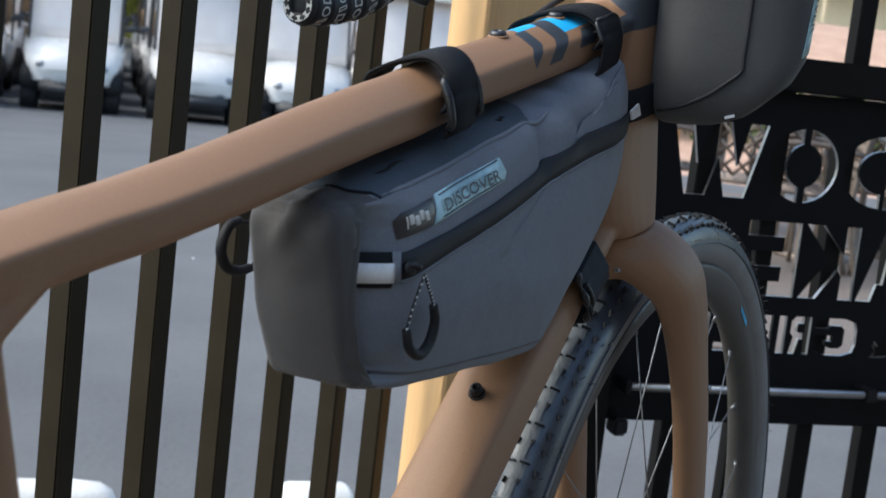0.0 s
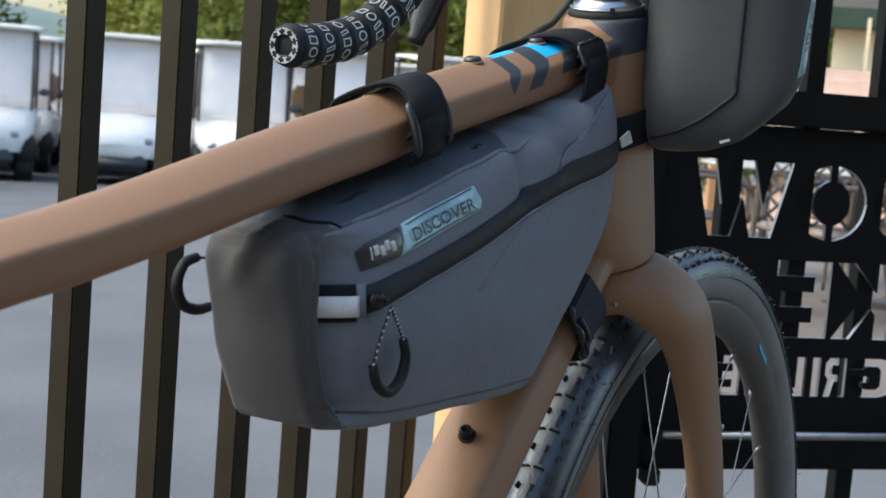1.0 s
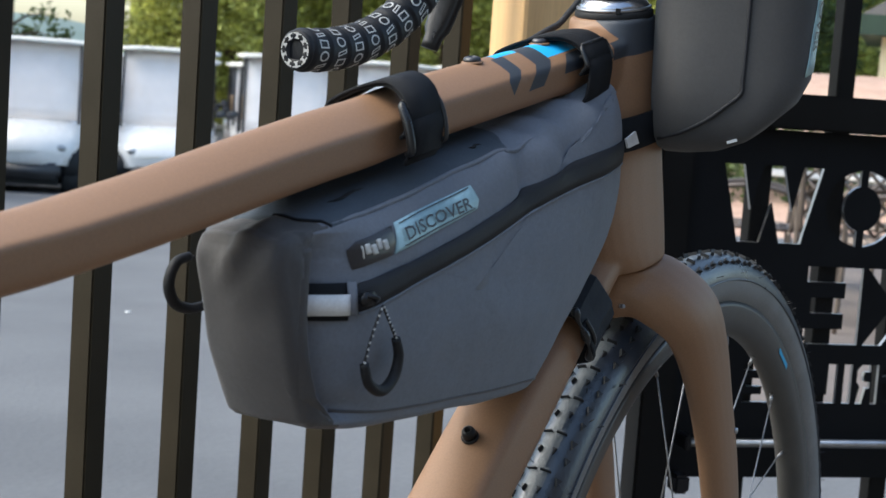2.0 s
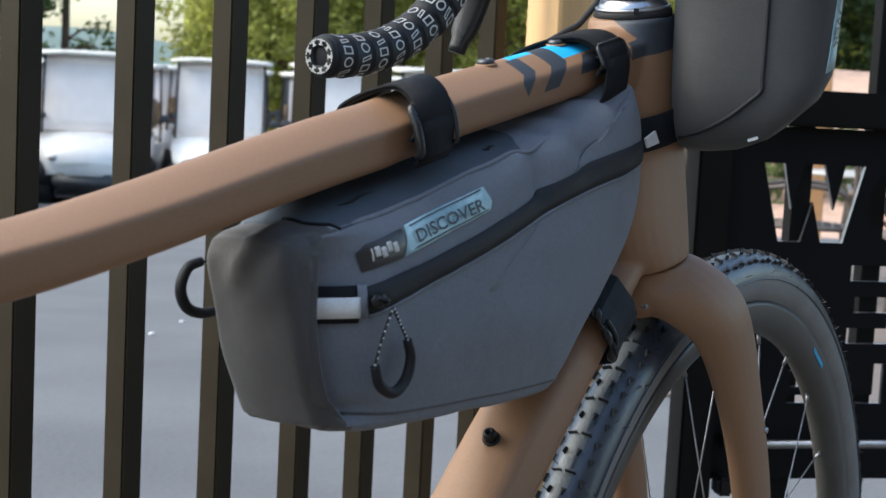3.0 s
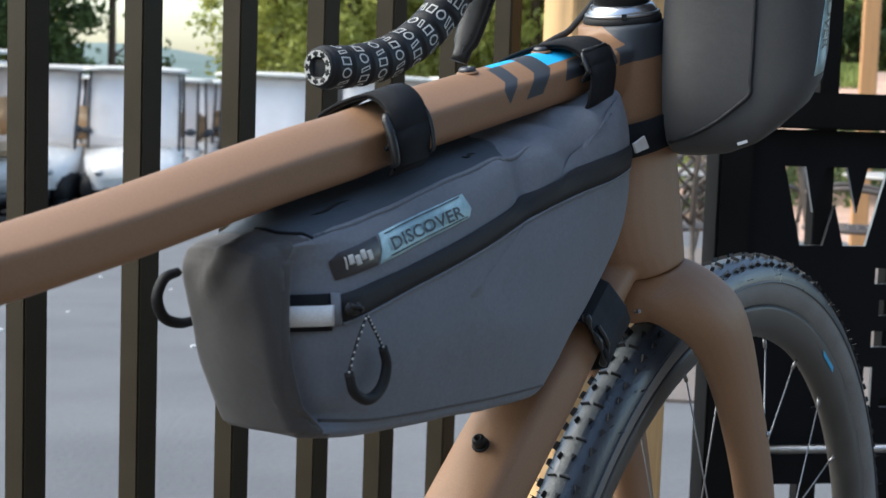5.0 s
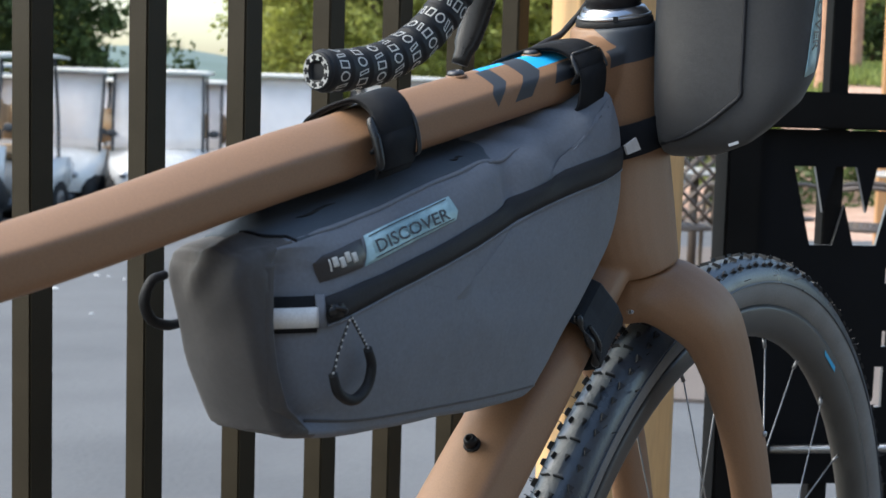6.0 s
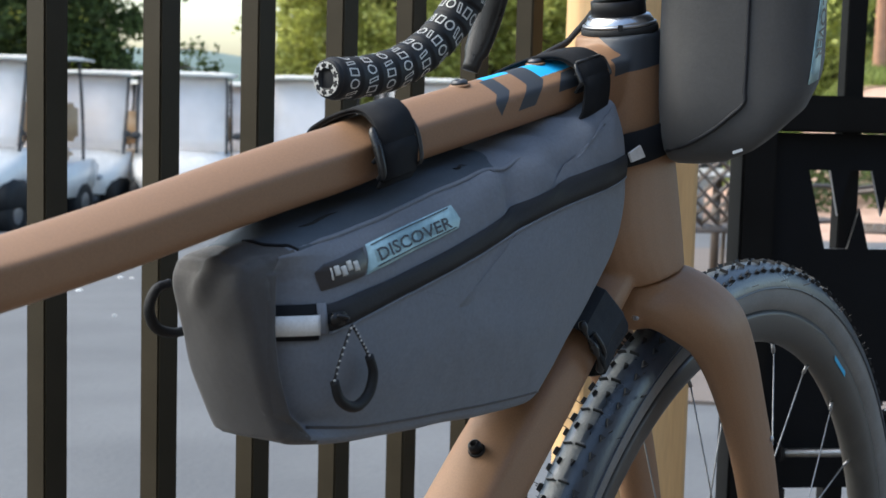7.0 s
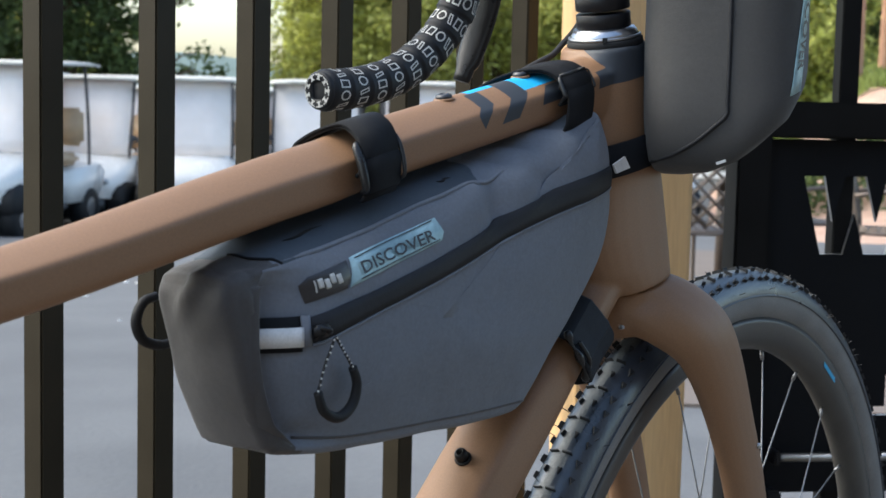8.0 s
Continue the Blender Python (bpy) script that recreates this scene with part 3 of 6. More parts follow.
def painted_bands(m):
    """Slate chevrons and cyan patches of paint across the top tube, in the frame's own coordinates."""
    n, k = m.node_tree.nodes, m.node_tree.links
    b = n["Principled BSDF"]
    base = b.inputs["Base Color"].links[0].from_socket
    co, sep = n.new("ShaderNodeTexCoord"), n.new("ShaderNodeSeparateXYZ")
    k.new(co.outputs["Object"], sep.inputs[0])

    def op(kind, a, c, e=None):
        q = n.new("ShaderNodeMath")
        q.operation = kind
        for i, v in enumerate((a, c, e)):
            if v is None:
                continue
            if isinstance(v, (int, float)):
                q.inputs[i].default_value = v
            else:
                k.new(v, q.inputs[i])
        return q.outputs[0]

    x, y, z = op("ADD", sep.outputs["X"], -0.5), sep.outputs["Y"], sep.outputs["Z"]
    ay = op("ABSOLUTE", y, None)
    crest = op("MULTIPLY_ADD", x, 0.222, 0.836 + 0.33 * 0.222)
    drop = op("MAXIMUM", op("SUBTRACT", crest, z), 0.0)  # how far below the crease

    def between(v, lo, hi):
        return op("MULTIPLY", op("GREATER_THAN", v, lo), op("LESS_THAN", v, hi))

    near = op("GREATER_THAN", z, op("MULTIPLY_ADD", x, 0.2, 0.855))
    bend = op("MULTIPLY", op("MAXIMUM", op("SUBTRACT", ay, 0.0140), 0.0), 1.6)
    u = op("ADD", op("ADD", x, bend), op("MULTIPLY", drop, 0.75))
    bands = None
    for lo, hi, slant, low, y_top in ((-0.366, -0.353, 1.5, 0.0100, -0.0010), (-0.3355, -0.3175, 0.0, 0.0095, 0.1), (-0.2985, -0.272, 0.6, 0.0072, -0.0135)):
        inside = op("MULTIPLY", op("GREATER_THAN", op("SUBTRACT", u, op("MULTIPLY", drop, slant)), lo), op("LESS_THAN", u, hi))
        inside = op("MULTIPLY", inside, op("MULTIPLY", op("LESS_THAN", drop, low), op("LESS_THAN", y, y_top)))
        bands = inside if bands is None else op("MAXIMUM", bands, inside)
    bands = op("MULTIPLY", bands, near)
    # slate collar round the top of the head tube
    tongue = op("MINIMUM", op("MULTIPLY", op("SUBTRACT", 0.8694, z), 1.6), 0.0168)
    around = op("MAXIMUM", op("LESS_THAN", y, op("MULTIPLY", tongue, -1.0)), op("GREATER_THAN", x, -0.205))
    collar = op("MULTIPLY", op("GREATER_THAN", z, op("MULTIPLY_ADD", x, 0.21, 0.852 + 0.21 * 0.21)), op("MULTIPLY", around, op("GREATER_THAN", x, -0.245)))
    bands = op("MAXIMUM", bands, collar)
    cyan = None
    for lo, hi, edge in ((-0.361, -0.3355, -0.0010), (-0.3175, -0.270, -0.0120)):
        c = op("MULTIPLY", between(x, lo, hi), op("GREATER_THAN", y, edge))
        cyan = c if cyan is None else op("MAXIMUM", cyan, c)
    cyan = op("MULTIPLY", op("MULTIPLY", cyan, near), op("LESS_THAN", drop, 0.0005))
    m1, m2 = n.new("ShaderNodeMix"), n.new("ShaderNodeMix")
    m1.data_type = m2.data_type = "RGBA"
    k.new(cyan, m1.inputs["Factor"])
    k.new(base, m1.inputs["A"])
    m1.inputs["B"].default_value = (0.02, 0.42, 0.80, 1)
    k.new(bands, m2.inputs["Factor"])
    k.new(m1.outputs["Result"], m2.inputs["A"])
    m2.inputs["B"].default_value = (0.036, 0.043, 0.054, 1)
    k.new(m2.outputs["Result"], b.inputs["Base Color"])


M_frame = mat("tan_frame_paint_with_bands", TAN, tuple(c * 0.90 for c in TAN), rough=0.50, scale=14, fine=900, bump=0.03, depth=0.0004, contrast=0.3, rvar=0.05, spec=0.42)
painted_bands(M_frame)
frame_part.data.materials[0] = M_frame


def screw(c, d, r, h, parent, metal=None):
    """A domed socket screw on a rubber washer."""
    d = d.normalized()
    bm = bmesh.new()
    up = Vector((0.1, 1, 0))
    loft(bm, [oval(c + d * a * h, d, r * b, r * b, up, 18, 2) for a, b in ((0, 1), (0.5, 1), (0.85, 0.86), (1.0, 0.55), (0.98, 0.42), (0.5, 0.40))])
    ob = part("bolt", bm, metal or M_black, parent, "dull silver domed bolt" if metal else "black socket-head bolt")
    bm = bmesh.new()
    loft(bm, [oval(c - d * 0.001 + d * a, d, r * b, r * b, up, 18, 2) for a, b in ((0, 1.2), (0.0010, 1.24), (0.0016, 1.1))])
    part("washer", bm, M_paint if metal else M_rubber, ob)


TOPN = Vector((-0.2, 0, 1))
screw(Vector((-0.379, 0.003, line_at(CREASE, -0.379) + 0.0100)), TOPN, 0.0050, 0.0032, frame_part, M_bolt)
screw(Vector((-0.302, 0.002, line_at(CREASE, -0.302) + 0.0096)), TOPN, 0.0050, 0.0032, frame_part, M_bolt)
screw(Vector((-0.3555, 0.0, 0.6212)), Vector((-0.678, -0.10, 0.735)), 0.0043, 0.0066, frame_part)
screw(Vector((-0.2242, -0.030, 0.6900)), Vector((-0.5, -0.8, 0.1)), 0.0015, 0.0045, frame_part, M_steel)

# headset, spacers, stem
d = (HEAD_TOP - HEAD_LOW).normalized()
bm = bmesh.new()
loft(bm, [oval(HEAD_TOP + d * a, d, r, r, Vector((1, 0, 0)), 28, 2) for a, r in ((0.0040, 0.0236), (0.0044, 0.0243), (0.0058, 0.0243), (0.0063, 0.0232))])
ring_part = part("headset_ring", bm, M_steel, bike, "thin polished silver headset ring")
bm = bmesh.new()
box(bm, -0.0006, 0.0014, -0.0016, 0.0016, -0.0016, 0.0020, Matrix.Translation(HEAD_TOP + d * 0.0049 + Vector((-0.0207, -0.0127, -0.0040))) @ Matrix.Rotation(radians(32), 4, "Z"))
part("ring_slot", bm, M_rubber, ring_part, "dark slot in the ring", smooth=False)
bm = bmesh.new()
loft(bm, [oval(HEAD_TOP + d * a, d, r, r, Vector((1, 0, 0)), 28, 2) for a, r in ((0.0060, 0.0230), (0.0066, 0.0229), (0.0085, 0.0217), (0.0112, 0.0200))])
part("headset_cover", bm, M_polish, bike, "polished silver headset cover")
bm = bmesh.new()
loft(bm, [oval(HEAD_TOP + d * a, d, r, r, Vector((1, 0, 0)), 28, 2) for a, r in ((-0.0012, 0.0250), (0.0004, 0.0255), (0.0034, 0.0252), (0.0041, 0.0242))])
part("headset_seal", bm, M_rubber, bike, "black headset seal")
for a in (0.0110, 0.0230, 0.0352):
    bm = bmesh.new()
    loft(bm, [oval(HEAD_TOP + d * (a + q), d, r, r, Vector((1, 0, 0)), 28, 2) for q, r in ((0, 0.0174), (0.0006, 0.0181), (0.0094, 0.0181), (0.0100, 0.0174))])
    part("spacer", bm, M_black, bike, "black steerer spacer")
CLAMP = Vector((-0.170, 0, 0.975))
bm = bmesh.new()
top = HEAD_TOP + d * 0.045
loft(bm, [oval(top + d * q, d, 0.021, 0.021, Vector((1, 0, 0)), 24, 2) for q in (0, 0.042)])
loft(bm, [oval((top + d * 0.021).lerp(CLAMP, t), CLAMP - top, 0.016, 0.017, Vector((0, 0, 1)), 20, 2.4) for t in (0, 0.5, 1)])
loft(bm, [oval(CLAMP + Vector((0, y, 0)), Vector((0, 1, 0)), 0.021, 0.021, Vector((0, 0, 1)), 24, 2) for y in (-0.024, 0.024)])
part("stem", bm, M_black, bike, "black alloy stem")

# handlebar
DROP = [(-0.170, 0.03, 0.975), (-0.172, 0.12, 0.977), (-0.165, 0.185, 0.979), (-0.125, 0.205, 0.982), (-0.080, 0.213, 0.975), (-0.055, 0.222, 0.952), (-0.052, 0.230, 0.922), (-0.064, 0.238, 0.893), (-0.090, 0.244, 0.868), (-0.125, 0.2485, 0.851), (-0.165, 0.251, 0.8425), (-0.203, 0.253, 0.8400)]
bar_part = None
bm = bmesh.new()
loft(bm, [oval(CLAMP + Vector((0, y, 0)), Vector((0, 1, 0)), 0.0155, 0.0155, Vector((0, 0, 1)), 18, 2) for y in (-0.075, -0.02, 0.02, 0.075)])
bar_part = part("handlebar", bm, M_black, bike, "black alloy drop handlebar")
TAPE_R = 0.0163


def taped(sgn):
    pts = [Vector((x, y * sgn, z)) for x, y, z in DROP]
    path = spline(pts, 260)
    length = [0.0]
    for a, b in zip(path, path[1:]):
        length.append(length[-1] + (b - a).length)
    rings = []
    for i, p in enumerate(path):
        dd = (path[min(i + 1, 259)] - path[max(i - 1, 0)]).normalized()
        q = (length[i] / 0.021) % 1.0
        r = TAPE_R - 0.0011 + 0.0016 * q if q < 0.93 else TAPE_R - 0.0013
        if i > 256:
            r -= 0.001 * (i - 256)
        s = dd.cross(Vector((0, sgn, 0.05))).normalized()
        u = s.cross(dd)
        rings.append([p + s * math.cos(a) * r + u * math.sin(a) * r for a in (2 * math.pi * j / 28 for j in range(28))])
    bm = bmesh.new()
    loft(bm, rings)
    tape = part("bar_tape", bm, M_tape, bar_part, "black bar tape wrapped in overlapping turns with pale print")
    # pale printed marks, three to a group, spiralling round the tape
    bm = bmesh.new()
    total = length[-1]

    def at(l, ang, lift=0.0005):
        i = min(range(0, 260), key=lambda j: abs(length[j] - l))
        p = path[i]
        dd = (path[min(i + 1, 259)] - path[max(i - 1, 0)]).normalized()
        p = p + dd * (l - length[i])
        s = dd.cross(Vector((0, sgn, 0.05))).normalized()
        u = s.cross(dd)
        q = (l / 0.021) % 1.0
        r = TAPE_R - 0.0011 + 0.0016 * q + lift
        return p + s * math.cos(ang) * r + u * math.sin(ang) * r

    def patch(l0, l1, a0, a1):
        n = max(1, int(abs(a1 - a0) / 0.16))
        for j in range(n):
            b0, b1 = a0 + (a1 - a0) * j / n, a0 + (a1 - a0) * (j + 1) / n
            bm.faces.new([bm.verts.new(at(*w)) for w in ((l0, b0), (l1, b0), (l1, b1), (l0, b1))])

    turn = 0
    l = total - 0.004
    while l > total * 0.45:
        for g in range(4):
            a = g * 1.57 + turn * 0.9
            lo, hi = l - 0.0145, l - 0.0035
            w = 0.0013
            # a hollow lozenge row: ring, slanted bar, open frame
            mid_l, r_l = (lo + hi) / 2, (hi - lo) / 2
            for q in range(12):
                t0, t1 = q * 0.5236, (q + 1) * 0.5236
                for (ra, rb) in ((1.05, 0.74),):
                    w4 = [(mid_l + r_l * ra * math.sin(t0), a + 0.2 + 0.24 * ra * math.cos(t0)), (mid_l + r_l * ra * math.sin(t1), a + 0.2 + 0.24 * ra * math.cos(t1)), (mid_l + r_l * rb * math.sin(t1), a + 0.2 + 0.24 * rb * math.cos(t1)), (mid_l + r_l * rb * math.sin(t0), a + 0.2 + 0.24 * rb * math.cos(t0))]
                    bm.faces.new([bm.verts.new(at(*w)) for w in w4])
            # slanted hollow bar
            for p0, p1 in (((lo, 0.54), (lo, 0.74)), ((hi, 0.68), (hi, 0.88))):
                k0 = 0.0013 if p0[0] == lo else -0.0013
                bm.faces.new([bm.verts.new(at(l1, a + q)) for l1, q in ((p0[0], p0[1]), (p1[0], p1[1]), (p1[0] + k0, p1[1] + 0.02), (p0[0] + k0, p0[1] + 0.02))])
            for q in (0.54, 0.69):
                bm.faces.new([bm.verts.new(at(l1, a + r1)) for l1, r1 in ((lo, q), (lo, q + 0.06), (hi, q + 0.20), (hi, q + 0.14))])
            # hollow rectangle
            patch(lo, lo + 0.0016, a + 1.0, a + 1.40)
            patch(hi - 0.0016, hi, a + 1.0, a + 1.40)
            patch(lo, hi, a + 1.0, a + 1.07)
            patch(lo, hi, a + 1.33, a + 1.40)
        l -= 0.021
        turn += 1
    part("tape_print", bm, M_print, tape, "pale geometric print", smooth=False)
    # end plug
    e, dd = path[-1], (path[-1] - path[-4]).normalized()
    bm = bmesh.new()
    loft(bm, [oval(e + dd * q, dd, r, r, Vector((0, 0, 1)), 24, k) for q, r, k in ((-0.006, 0.0145, 2), (0.0005, 0.0150, 2), (0.0022, 0.0137, 2), (0.0024, 0.0070, 6), (-0.012, 0.0066, 6), (-0.0122, 0.002, 4))])
    part("end_plug", bm, M_tape, bar_part, "black end plug with pale print")
    bm = bmesh.new()
    up = dd.cross(Vector((0, 1, 0))).normalized()
    sd = dd.cross(up).normalized()
    for j in range(9):
        a = j * 0.7
        c = e + dd * 0.0024
        for r0, r1, w in ((0.0088, 0.0132, 0.10), (0.0122, 0.0132, 0.30), (0.0086, 0.0094, 0.22)):
            bm.faces.new([bm.verts.new(c + dd * 0.0004 + (sd * math.cos(t) + up * math.sin(t)) * r) for r, t in ((r0, a - w), (r1, a - w), (r1, a + w), (r0, a + w))])
    part("plug_print", bm, M_print, bar_part, "pale geometric print", smooth=False)
    # hood and lever
    hood = [(-0.070, 0.214, 0.985), (-0.035, 0.213, 0.990), (-0.005, 0.213, 1.000), (0.012, 0.213, 1.022)]
    bm = bmesh.new()
    tube(bm, [Vector((x, y * sgn, z)) for x, y, z in hood], lambda t: 0.019 - 0.003 * t, 14, n=14)
    part("brake_hood", bm, M_rubber, bar_part, "black rubber brake hood")
    lever = [(-0.024, 0.217, 0.990), (-0.012, 0.226, 0.955), (-0.010, 0.235, 0.920), (-0.014, 0.243, 0.885), (-0.023, 0.250, 0.851)]
    path = spline([Vector((x, y * sgn, z)) for x, y, z in lever], 26)
    rings = []
    for i, p in enumerate(path):
        t = i / 25
        dd = (path[min(i + 1, 25)] - path[max(i - 1, 0)]).normalized()
        w = (0.0105 + 0.004 * math.sin(t * math.pi)) * (1 if t < 0.92 else 0.75)
        rings.append(oval(p, dd, w, 0.0045, Vector((1, 0, 0.3)), 14, 2.4))
    bm = bmesh.new()
    loft(bm, rings)
    part("brake_lever", bm, M_plastic, bar_part, "dark curved brake lever blade")


taped(1)
taped(-1)
bm = bmesh.new()
tube(bm, [(-0.285, 0.0285, 0.846), (-0.2409, 0.0305, 0.8605), (-0.2226, 0.0305, 0.8665), (-0.2104, 0.0305, 0.8741), (-0.1946, 0.0310, 0.8843), (-0.165, 0.033, 0.906)], 0.0022, 8)
part("brake_hose", bm, M_cord, bike, "thin black brake hose")

# fork
bm = bmesh.new()
d = (HEAD_TOP - HEAD_LOW).normalized()
loft(bm, [oval(HEAD_LOW + d * q, d, w, h, Vector((1, 0, 0)), 24, 2.2) for q, w, h in ((-0.0015, 0.0325, 0.034), (-0.012, 0.034, 0.036), (-0.026, 0.033, 0.035), (-0.034, 0.026, 0.030))])
for s in (-1, 1):
    leg = [(-0.174, -0.006, 0.702, 0.030, 0.018), (-0.163, -0.029, 0.6955, 0.0305, 0.0180), (-0.1425, -0.0450, 0.679, 0.0290, 0.0165), (-0.1205, -0.0490, 0.653, 0.0275, 0.0140), (-0.0925, -0.0498, 0.606, 0.0240, 0.0118), (-0.0655, -0.0505, 0.548, 0.0228, 0.0110), (-0.033, -0.0505, 0.45, 0.0200, 0.0105), (-0.002, -0.051, 0.350, 0.0165, 0.0105)]
    cs = spline([Vector(q[:3]) for q in leg], 40)
    ws = spline([Vector((q[3], q[4], 0)) for q in leg], 40)
    rings = []
    for i, c in enumerate(cs):
        dd = (cs[min(i + 1, 39)] - cs[max(i - 1, 0)]).normalized()
        ring = oval(c, dd, ws[i].y, ws[i].x, Vector((1, 0, 0.4)), 20, 2.3)
        rings.append([Vector((p.x, p.y * -s, p.z)) for p in ring])
    loft(bm, rings)
    loft(bm, [oval(AXLE + Vector((0, -s * y, 0)), Vector((0, 1, 0)), 0.018, 0.018, Vector((0, 0, 1)), 16, 2) for y in (-0.058, -0.042)])
fork = part("fork", bm, M_paint, bike, "matt tan carbon fork")
rm = fork.modifiers.new("remesh", "REMESH")
rm.mode, rm.voxel_size, rm.use_smooth_shade = "VOXEL", 0.0017, True
sm = fork.modifiers.new("smooth", "SMOOTH")
sm.factor, sm.iterations = 0.5, 6
for y in (-0.0615, 0.0615):
    bm = bmesh.new()
    c = Vector((-0.0700, y, 0.589))
    loft(bm, [oval(c + Vector((0, q * (1 if y > 0 else -1), 0)), Vector((0, 1, 0)), r, r, Vector((0, 0, 1)), 12, 2) for q, r in ((-0.002, 0.0022), (0.0004, 0.0022), (0.0008, 0.0012))])
    part("mount_plug", bm, M_steel, fork, "tiny silver mount plug")


def spin(bm, c, profile, n=120):
    """Turns a profile of (radius, side) round the wheel's axle."""
    rings = []
    for i in range(n):
        a = 2 * math.pi * i / n
        rings.append([c + Vector((math.cos(a) * r, y, math.sin(a) * r)) for r, y in profile])
    rows = [[bm.verts.new(p) for p in r] for r in rings]
    m = len(profile)
    for i in range(n):
        for j in range(m):
            bm.faces.new((rows[i][j], rows[(i + 1) % n][j], rows[(i + 1) % n][(j + 1) % m], rows[i][(j + 1) % m]))


def wheel(name, c, label):
    bm = bmesh.new()
    RIM = [(0.3160, -0.0130), (0.3120, -0.0138), (0.3010, -0.0127), (0.2940, -0.0088), (0.2898, -0.0038), (0.2892, 0.0), (0.2898, 0.0038), (0.2940, 0.0088), (0.3010, 0.0127), (0.3120, 0.0138), (0.3160, 0.0130), (0.3110, 0.0095), (0.3100, 0.0), (0.3110, -0.0095)]
    spin(bm, c, RIM)
    rim = part("front_wheel" if name == "front" else "rear_wheel", bm, M_rim, bike, label)
    bm = bmesh.new()
    prof = []
    for i in range(29):
        a = radians(-142 + 284 * i / 28)
        prof.append((0.3315 + 0.0215 * math.cos(a), 0.0182 * math.sin(a)))
    prof += [(0.3125, 0.0085), (0.3125, -0.0085)]
    spin(bm, c, prof, 312)
    ty = part("tyre", bm, M_tyre, rim, "grey-black gravel tyre with a pale tread strip")
    ty.data.materials.append(M_wall_rubber)
    ty.data.materials.append(M_tread_pale)
    m = len(prof)
    for i, p in enumerate(ty.data.polygons):
        j = i % m
        ang = -142 + 284 * (j + 0.5) / 28
        if abs(ang) > 84:
            p.material_index = 1
        elif abs(ang) < 11 or (abs(ang) < 17 and (i // m) % 4 < 2):
            p.material_index = 2
    # tread blocks
    rnd = random.Random(4)

    def knob(a, ang, la, lw, h, skew=0.0, tri=False):
        def at(da, db, hh):
            t = a + da
            q = radians(ang) + db
            r = 0.3315 + (0.0215 + hh) * math.cos(q)
            return c + Vector((math.cos(t) * r, (0.0182 + hh) * math.sin(q), math.sin(t) * r))
        s = [(-la, -lw), (la, -lw), (la, lw), (-la, lw)]
        if tri:
            s = [(-la, -lw), (la, 0), (-la, lw)]
        lowv = [bm.verts.new(at(x + y * skew, y, -0.0004)) for x, y in s]
        topv = [bm.verts.new(at((x + y * skew) * 0.82, y * 0.82, h)) for x, y in s]
        n = len(s)
        bm.faces.new(topv)
        for i in range(n):
            bm.faces.new((lowv[i], lowv[(i + 1) % n], topv[(i + 1) % n], topv[i]))
    N = 78
    step = 2 * math.pi / N
    bm = bmesh.new()
    for i in range(N):
        a = step * i
        for s in (-1, 1):
            # thin cross bar astride the edge of the pale strip, a wedge between two bars, and a row of paired knobs
            knob(a + 0.10 * step, s * 15, 0.0012, 0.20, 0.0026)
            knob(a + 0.60 * step, s * 15, 0.0066, 0.080, 0.0028, tri=True)
            knob(a + 0.28 * step, s * 43, 0.0084, 0.120, 0.0030, tri=True)
            knob(a + 0.72 * step, s * 45, 0.0070, 0.105, 0.0026, tri=True)
    part("tread_block", bm, M_knob, ty, "small black tread blocks", smooth=False, kind="stuff")
    # moulded rings where the tread meets the sidewall and the sidewall meets the rim
    for s in (-1, 1):
        for ang, h, r in ((84, 0.0005, 0.0007),):
            bm = bmesh.new()
            q = radians(ang * s)
            cr, cy = 0.3315 + (0.0215 + h) * math.cos(q), (0.0182 + h) * math.sin(q)
            spin(bm, c, [(cr + r * math.cos(k), cy + r * math.sin(k)) for k in (0.0, 1.05, 2.09, 3.14, 4.19, 5.24)], 160)
            part("moulded_ring", bm, M_tyre, ty, "dark moulded ring round the sidewall")
    # fine moulding hairs on the shoulder
    bm = bmesh.new()
    for i in range(300):
        a = rnd.uniform(0, 6.283)
        q = radians(rnd.choice((-68, 68, -48, 48, 20, -20)))
        r = 0.3305 + 0.022 * math.cos(q)
        p = c + Vector((math.cos(a) * r, 0.0202 * math.sin(q), math.sin(a) * r))
        o = Vector((math.cos(a) * math.cos(q), math.sin(q), math.sin(a) * math.cos(q)))
        tube(bm, [p, p + o * rnd.uniform(0.003, 0.0065)], 0.00030, 4, n=2)
    part("moulding_hair", bm, M_knob, ty, "fine rubber moulding hairs", smooth=False, kind="stuff")
    # hub, spokes and nipples
    bm = bmesh.new()
    loft(bm, [oval(c + Vector((0, y, 0)), Vector((0, 1, 0)), r, r, Vector((0, 0, 1)), 20, 2) for y, r in ((-0.046, 0.010), (-0.036, 0.012), (-0.032, 0.028), (-0.028, 0.028), (-0.024, 0.015), (0.022, 0.013), (0.026, 0.024), (0.030, 0.024), (0.036, 0.011), (0.046, 0.010))])
    part("hub", bm, M_black, rim, "black hub")
    for i in range(24):
        s = -1 if i % 2 else 1
        a = 2 * math.pi * i / 24 + (0.050 if i % 2 else 0.031)
        cross = 0.45 * (1 if (i // 2) % 2 else -1)
        p = c + Vector((math.cos(a) * 0.2895, 0.0015 * s, math.sin(a) * 0.2895))
        h = c + Vector((math.cos(a + cross) * 0.026, 0.030 * s, math.sin(a + cross) * 0.026))
        bm = bmesh.new()
        tube(bm, [h, p], 0.00062, 6, n=2)
        part("spoke", bm, M_spoke, rim, "thin steel spoke")
    bm = bmesh.new()
